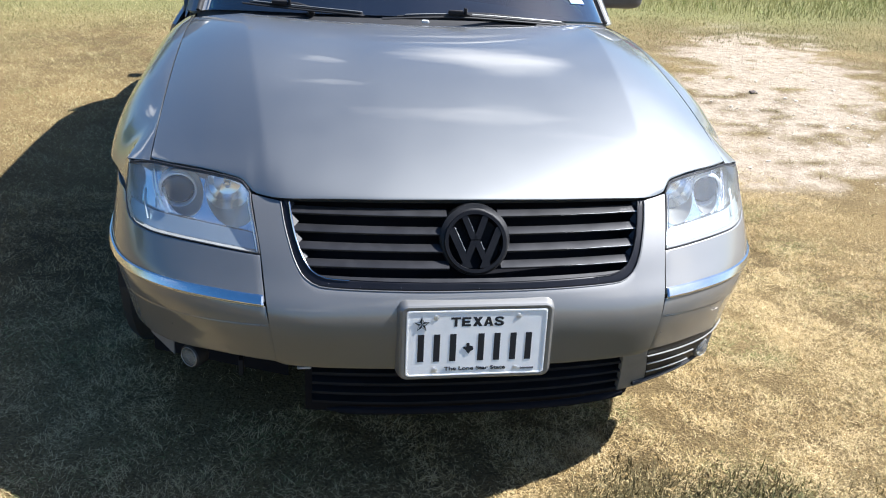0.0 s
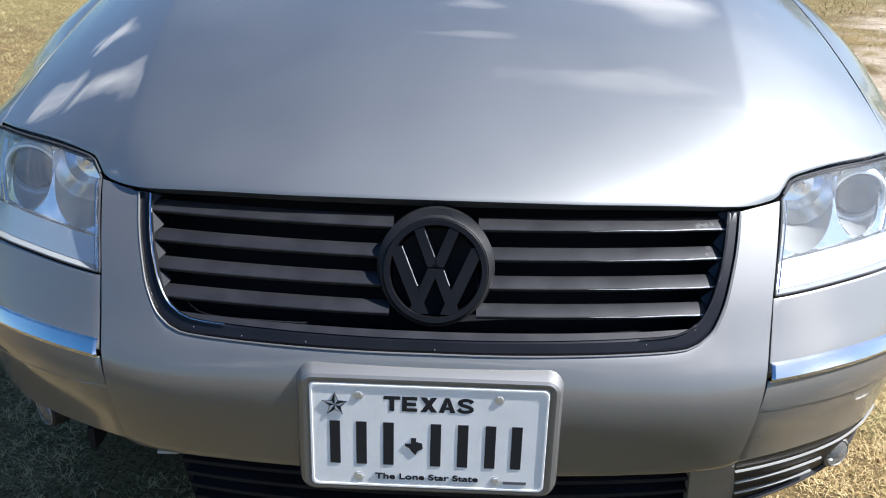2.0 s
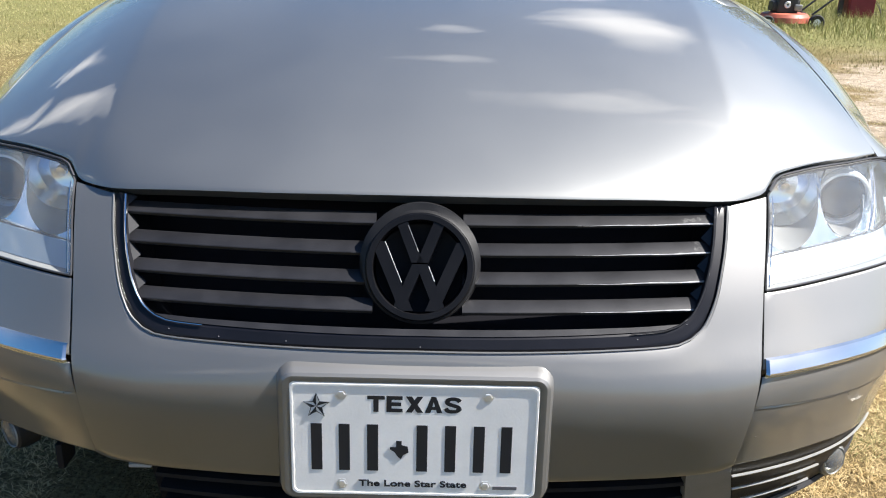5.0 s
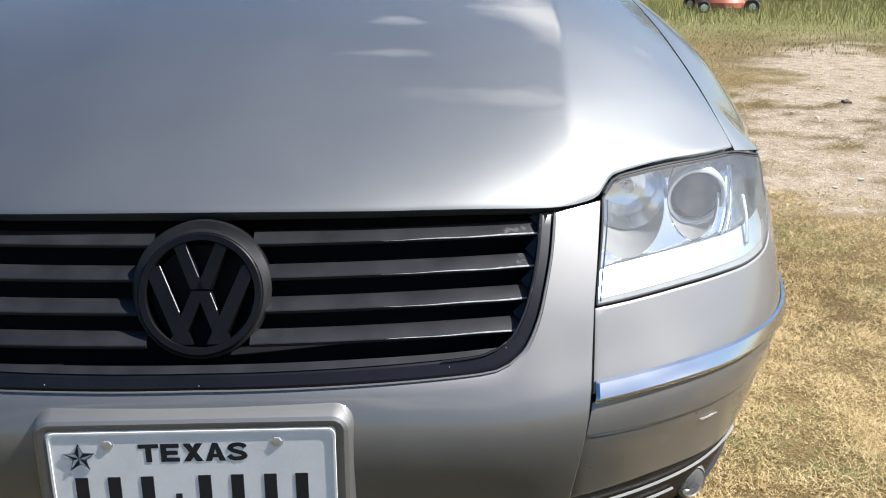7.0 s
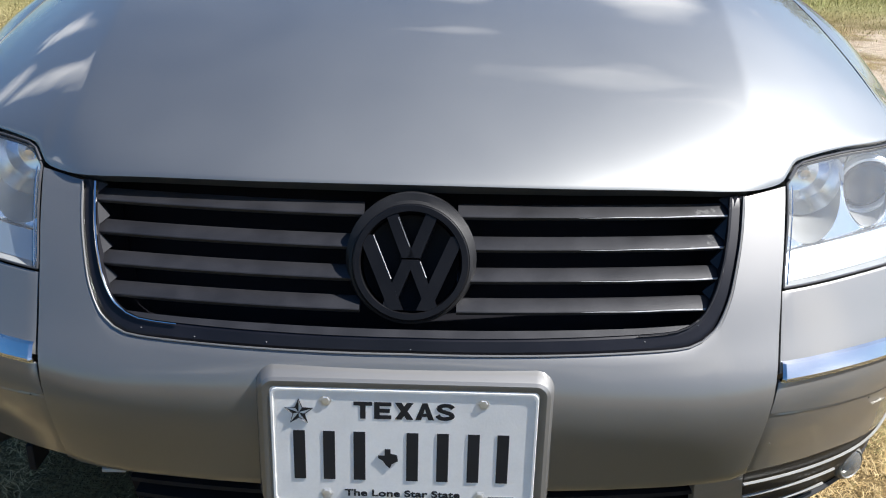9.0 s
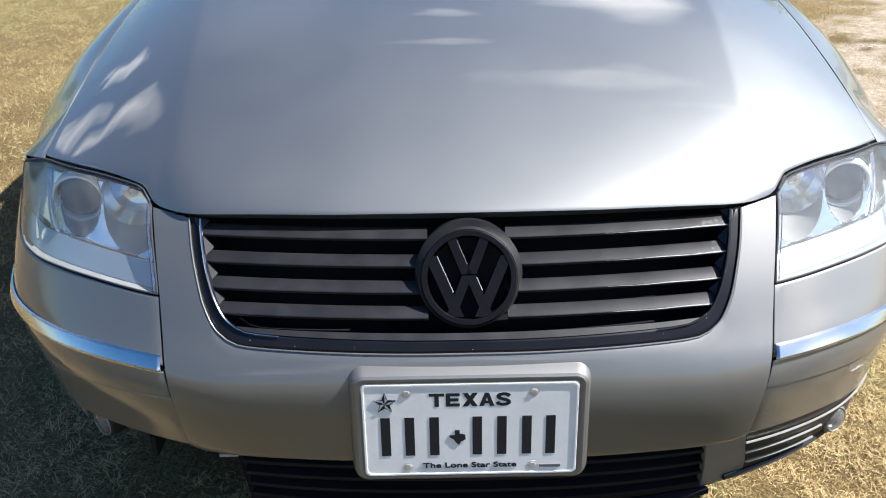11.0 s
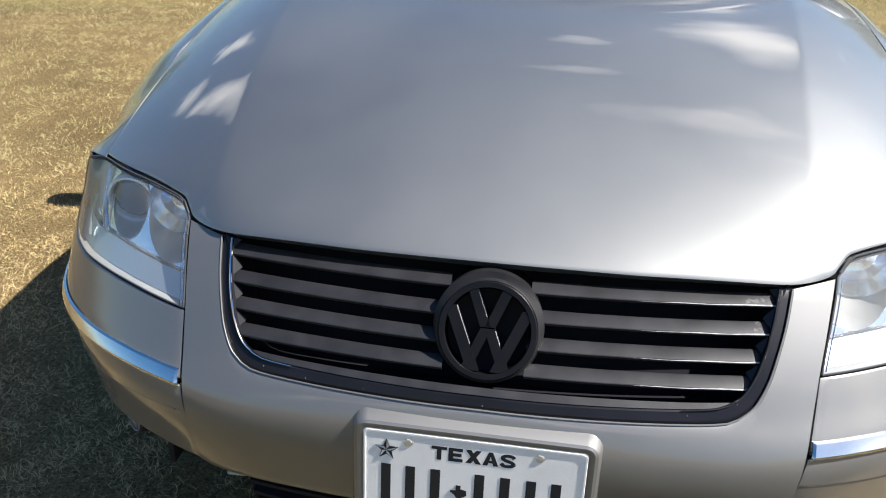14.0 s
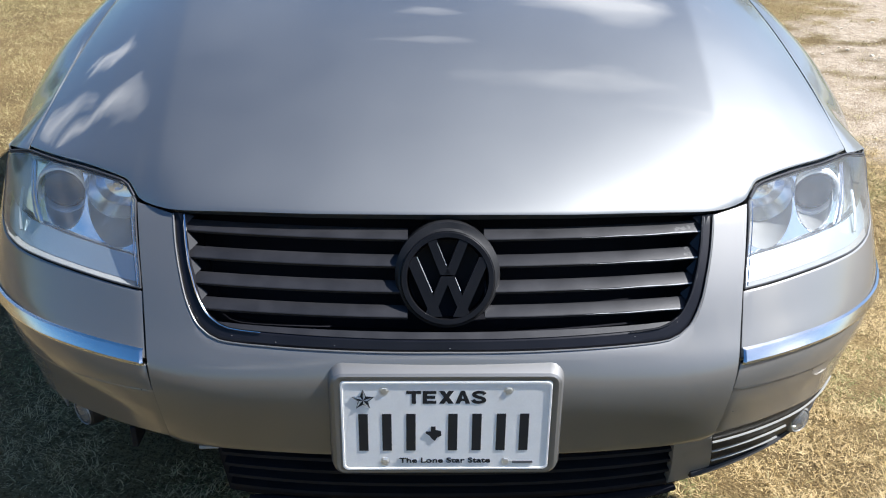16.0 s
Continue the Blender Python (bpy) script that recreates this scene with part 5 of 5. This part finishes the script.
# greenish blades before the car, coloured darker to stand in for shade
shade_spots = np.vstack([scatter(64000, -4.0, 4.0, -4.2, .1, 12, shade_turf), scatter(110000, -1.6, 2.0, -.9, .35, 14, lambda x, y: shade_turf(x, y) * fade(min(y + .9, x + 1.6, 2.0 - x), x, y, .7))])
blades("green_turf", shade_spots, .034, .003, 1.1, blade_material("turf_blades", ((.075, .060, .026), (.150, .120, .052), (.24, .19, .090)), (.105, .108, .040), .06), "green turf before the car with shade put into its dark colour", 13)
FAR_DRY = blade_material("patchy_lawn_blades", ((.255, .205, .088), (.345, .290, .128), (.41, .352, .178)), (.22, .225, .085), .03)
mid = np.vstack([scatter(160000, .8, 6.5, 2.4, 7.0, 4, lambda x, y: lawn_keep(x, y) * fade(6.5 - x, x, y, 1.0)), scatter(190000, -6.0, -.8, 2.0, 7.5, 5, lambda x, y: lawn_keep(x, y) * fade(x + 6.0, x, y, 1.0))])
blades("far_lawn", mid, .027, .0021, 1.4, FAR_DRY, "short dry yellow lawn, patchy", 6, tufts(mid))
wide = scatter(150000, -9, 10, -7, 9, 15, lambda x, y: under(x, y) * (1 - shade_turf(x, y)) * (1 - .9 * bare(x, y)) * (.35 + .65 * clump(x * .5, y * .5)))
blades("open_lawn", wide, .034, .0036, 1.4, FAR_DRY, "thin dry lawn all round the yard", 16)
far = np.vstack([scatter(190000, -14, 13, 6.4, 18, 7, lambda x, y: min(1, .4 + (y - 6.4)))])
ROUGH = blade_material("rough_lawn_blades", ((.215, .195, .080), (.29, .262, .112), (.36, .325, .155)), (.19, .205, .070), .06)
blades("rough_lawn", far, .036, .0052, 1.3, ROUGH, "rough yellow lawn farther off", 8)
TALL = blade_material("tall_grass_blades", ((.20, .195, .06), (.27, .265, .085), (.35, .335, .135)), (.17, .215, .05), .05)
tall = scatter(120000, 1.5, 16, 8.6, 18, 10, lambda x, y: max(0, min(1, (y - 8.5 + 1.2 * noise.noise((x * .6, y * .6, 4))) / 1.5)))
blades("tall_grass", tall, .15, .0048, .85, TALL, "tall green unmown grass", 11)

# stones on the track
STONE = material("stone", (.42, .36, .28), .9, 0, .3, 30, 200, .002, second=(.6, .54, .44))
DARK_STONE = material("dark_stone", (.10, .08, .07), .9, 0, .3, 30, 200, .002)


def stone(at, r, mat, seed, label):
    bm = bmesh.new()
    bmesh.ops.create_icosphere(bm, subdivisions=2, radius=r)
    for v in bm.verts:
        k = 1 + .45 * noise.noise(v.co * (1.1 / r) + Vector((seed * 3.1, 0, 0)))
        v.co = Vector((v.co.x * 1.25, v.co.y, v.co.z * .62)) * k
    geo = [tuple(v.co + Vector(at)) for v in bm.verts], [[v.index for v in f.verts] for f in bm.faces]
    bm.free()
    ob = part("stone", geo, mat, smooth=False)
    return tagged(ob, label, "stone", "stones on the track")


stone((3.01, 4.43, ground_z(3.01, 4.43) + .008), .025, DARK_STONE, 1, "dark clod of earth lying on pale sand")
rng = random.Random(4)
for i in range(150):
    x, y = 3.0 + rng.gauss(0, .9), 3.9 + rng.gauss(0, 1.2)
    if bare(x, y) > .35:
        r = rng.uniform(.005, .013)
        stone((x, y, ground_z(x, y) + r * .3), r, STONE, i + 5, "small pale stone on the sandy track")

rng = np.random.default_rng(31)
gv, gf = [], []
for x, y in zip(rng.normal(3.0, 1.0, 9000), rng.normal(4.0, 1.5, 9000)):
    if bare(x, y) > .3:
        r, k, t = rng.uniform(.002, .006), len(gv), rng.uniform(0, 6.3)
        z = ground_z(x, y)
        ring = [(x + r * math.cos(t + a) * rng.uniform(.7, 1.3), y + r * math.sin(t + a) * rng.uniform(.7, 1.3), z + r * .2) for a in (0, 1.57, 3.14, 4.71)]
        gv += ring + [(x, y, z + r * .9)]
        gf += [[k, k + 1, k + 4], [k + 1, k + 2, k + 4], [k + 2, k + 3, k + 4], [k + 3, k, k + 4]]
tagged(part("gravel", (gv, gf), STONE, smooth=False), "fine pale gravel strewn over the sandy track", "gravel", kind="stuff")

# a push mower in the tall grass
RED = material("mower_red", (.42, .11, .065), .45, 0, .2, 8, 80)
ENGINE = material("engine_black", (.03, .03, .032), .5, 0, .3)
mx, my = 4.25, 10.2
mower = thing("lawn_mower", (mx, my, 0), "red walk-behind lawn mower with black engine in tall grass", "lawn mower")
deck = [(.0, .16), (.19, .16), (.25, .148), (.275, .11), (.285, .05), (.275, .045)]
dv, df = lathe(deck, (0, 0, 0), (0, 0, 1), 28)
part("deck", flipped(([(mx + x * 1.10, my + y, .03 + z) for x, y, z in dv], df)), RED, mower, "faded red steel deck")
part("engine", joined(block((mx - .02, my, .28), (.27, .27, .19), .025), block((mx - .17, my - .03, .27), (.07, .16, .12), .02), block((mx + .13, my + .02, .29), (.06, .14, .10), .015)), ENGINE, mower)
part("fuel_tank", joined(block((mx + .0, my + .02, .395), (.25, .20, .045), .018), lathe([(.0, .445), (.035, .445), (.04, .435), (.04, .41)], (mx - .05, my, 0), (0, 0, 1), 20)), FOG_GREY, mower, "pale grey tank on top of the engine")
part("recoil_cover", lathe([(.012, -.004), (.034, -.006), (.040, .0), (.044, .01)], (mx - .03, my - .14, .29), (0, 1, 0), 24), SCREW, mower, "pale round starter disc")
part("muffler", block((mx + .10, my - .15, .26), (.09, .05, .07), .012), FOG_GREY, mower)
for sx in (-1, 1):
    for sy, r in ((-1, .085), (1, .095)):
        wv = part("wheel", lathe([(.04, -.022), (r - .012, -.025), (r, -.016), (r, .016), (r - .012, .025), (.04, .022)], (mx + sy * .30, my + sx * .27, r), (0, 1, 0), 24), RUBBER, mower)
        part("hub", lathe([(.0, -.026), (.045, -.024), (.05, .0), (.045, .024), (.0, .026)], (mx + sy * .30, my + sx * .27, r), (0, 1, 0), 16), SCREW, wv)
    part("handle_tube", tube(cubic([(mx + .26, my + sx * .20, .18), (mx + .55, my + sx * .21, .42), (mx + .95, my + sx * .22, .72), (mx + 1.18, my + sx * .22, .98)], 6), .013, 8), ENGINE, mower)
part("handle_bar", tube([(mx + 1.18, my - .22, .98), (mx + 1.20, my, 1.0), (mx + 1.18, my + .22, .98)], .014, 8), ENGINE, mower)

# a tall maroon steel drum-like cabinet and a dark shed side behind
MAROON = material("maroon_steel", (.20, .025, .035), .5, .2, .2, 6, 90)
bx, by = 5.72, 11.5
cabinet = thing("steel_cabinet", (bx, by, 0), "tall dark red steel cabinet standing in grass", "cabinet")
part("body", block((bx, by, .70), (.37, .34, 1.30), .012), MAROON, cabinet)
part("door", block((bx, by - .177, .70), (.33, .012, 1.22), .004), MAROON, cabinet)
part("post", block((bx - .235, by - .05, .60), (.05, .05, 1.20), .004), material("weathered_post", (.07, .06, .055), .9), cabinet, "dark weathered post beside it")
tarp = thing("covered_trailer", (3.3, 13.6, 0), "dark grey covered trailer parked behind tall grass", "trailer")
DARKGREY = material("dark_cover", (.045, .055, .06), .7, 0, .3, 5, 60)
part("cover", block((3.3, 13.9, .72), (2.1, 1.5, .95), .08), DARKGREY, tarp)
for sx in (-.7, .7):
    part("tyre", lathe([(.10, -.08), (.24, -.09), (.27, -.06), (.27, .06), (.24, .09), (.10, .08)], (3.3 + sx, 13.12, .27), (0, 1, 0), 24), RUBBER, tarp)
brush = thing("brush_pile", (6.6, 11.8, 0), "tangle of thin dead twigs lying in tall grass", "brush")
rng = random.Random(8)
OLD_WOOD = material("old_wood", (.06, .05, .045), .9, 0, .3)
for _ in range(55):
    x, y = 6.75 + rng.uniform(-.6, .7), 11.8 + rng.gauss(0, .2)
    a, n = rng.uniform(0, 6.28), rng.uniform(.2, .6)
    lift = rng.uniform(.03, .28)
    part("branch", tube(cubic([(x, y, .01), (x + .5 * n * math.cos(a) + rng.gauss(0, .05), y + .5 * n * math.sin(a), lift * .8), (x + n * math.cos(a), y + n * math.sin(a), lift)], 3), np.linspace(rng.uniform(.005, .010), .002, 7), 5), OLD_WOOD, brush)


# trees round the yard
BARK = material("bark", (.12, .095, .075), .95, 0, .3, 12, 60, .01)
LEAF = blade_material("tree_leaves", ((.05, .08, .02), (.07, .11, .03), (.10, .14, .04)), (.05, .10, .02), .03)


def tree(x, y, h, seed):
    rng = random.Random(seed)
    base = Vector((x, y, ground_z(x, y) - .05))
    t = thing("tree", tuple(base), "leafy tree at the edge of the yard", "tree", "trees round the yard")
    geos, ends = [], []
    top = base + Vector((rng.uniform(-.5, .5), rng.uniform(-.5, .5), h * .62))
    geos.append(tube(cubic([base, base.lerp(top, .4) + Vector((rng.uniform(-.2, .2), 0, 0)), top], 6), np.linspace(h * .035, h * .012, 13), 8))
    for i in range(9):
        a, k = i * 2.4 + rng.uniform(-.4, .4), .35 + .07 * i
        st_ = base.lerp(top, min(1, k))
        en = st_ + Vector((math.cos(a), math.sin(a), rng.uniform(.35, .9))) * h * rng.uniform(.18, .30)
        geos.append(tube(cubic([st_, st_.lerp(en, .5) + Vector((0, 0, -.05 * h * .3)), en], 4), np.linspace(h * .012, h * .004, 9), 6))
        ends += [en, st_.lerp(en, .7)]
    ends.append(top + Vector((0, 0, h * .15)))
    part("trunk", joined(*geos), BARK, t)
    r2 = np.random.default_rng(seed)
    spots = np.vstack([np.array(e) + r2.normal(0, h * .085, (260, 3)) * (1.2, 1.2, .75) for e in ends])
    crown = blades("crown", spots, h * .035, h * .016, 1.2, LEAF, "", seed)
    for key in ("label", "category", "kind"):
        if key in crown:
            del crown[key]
    crown.data.transform(Matrix.Translation(-base))
    crown.parent = t


for i, (x, y, h) in enumerate(((14, 30, 8.5), (5, 36, 9.5), (22, 24, 8), (-4, 40, 10), (-14, 36, 9), (30, 14, 9), (-25, 26, 9), (-30, 8, 8.5))):
    tree(x, y, h, 20 + i)
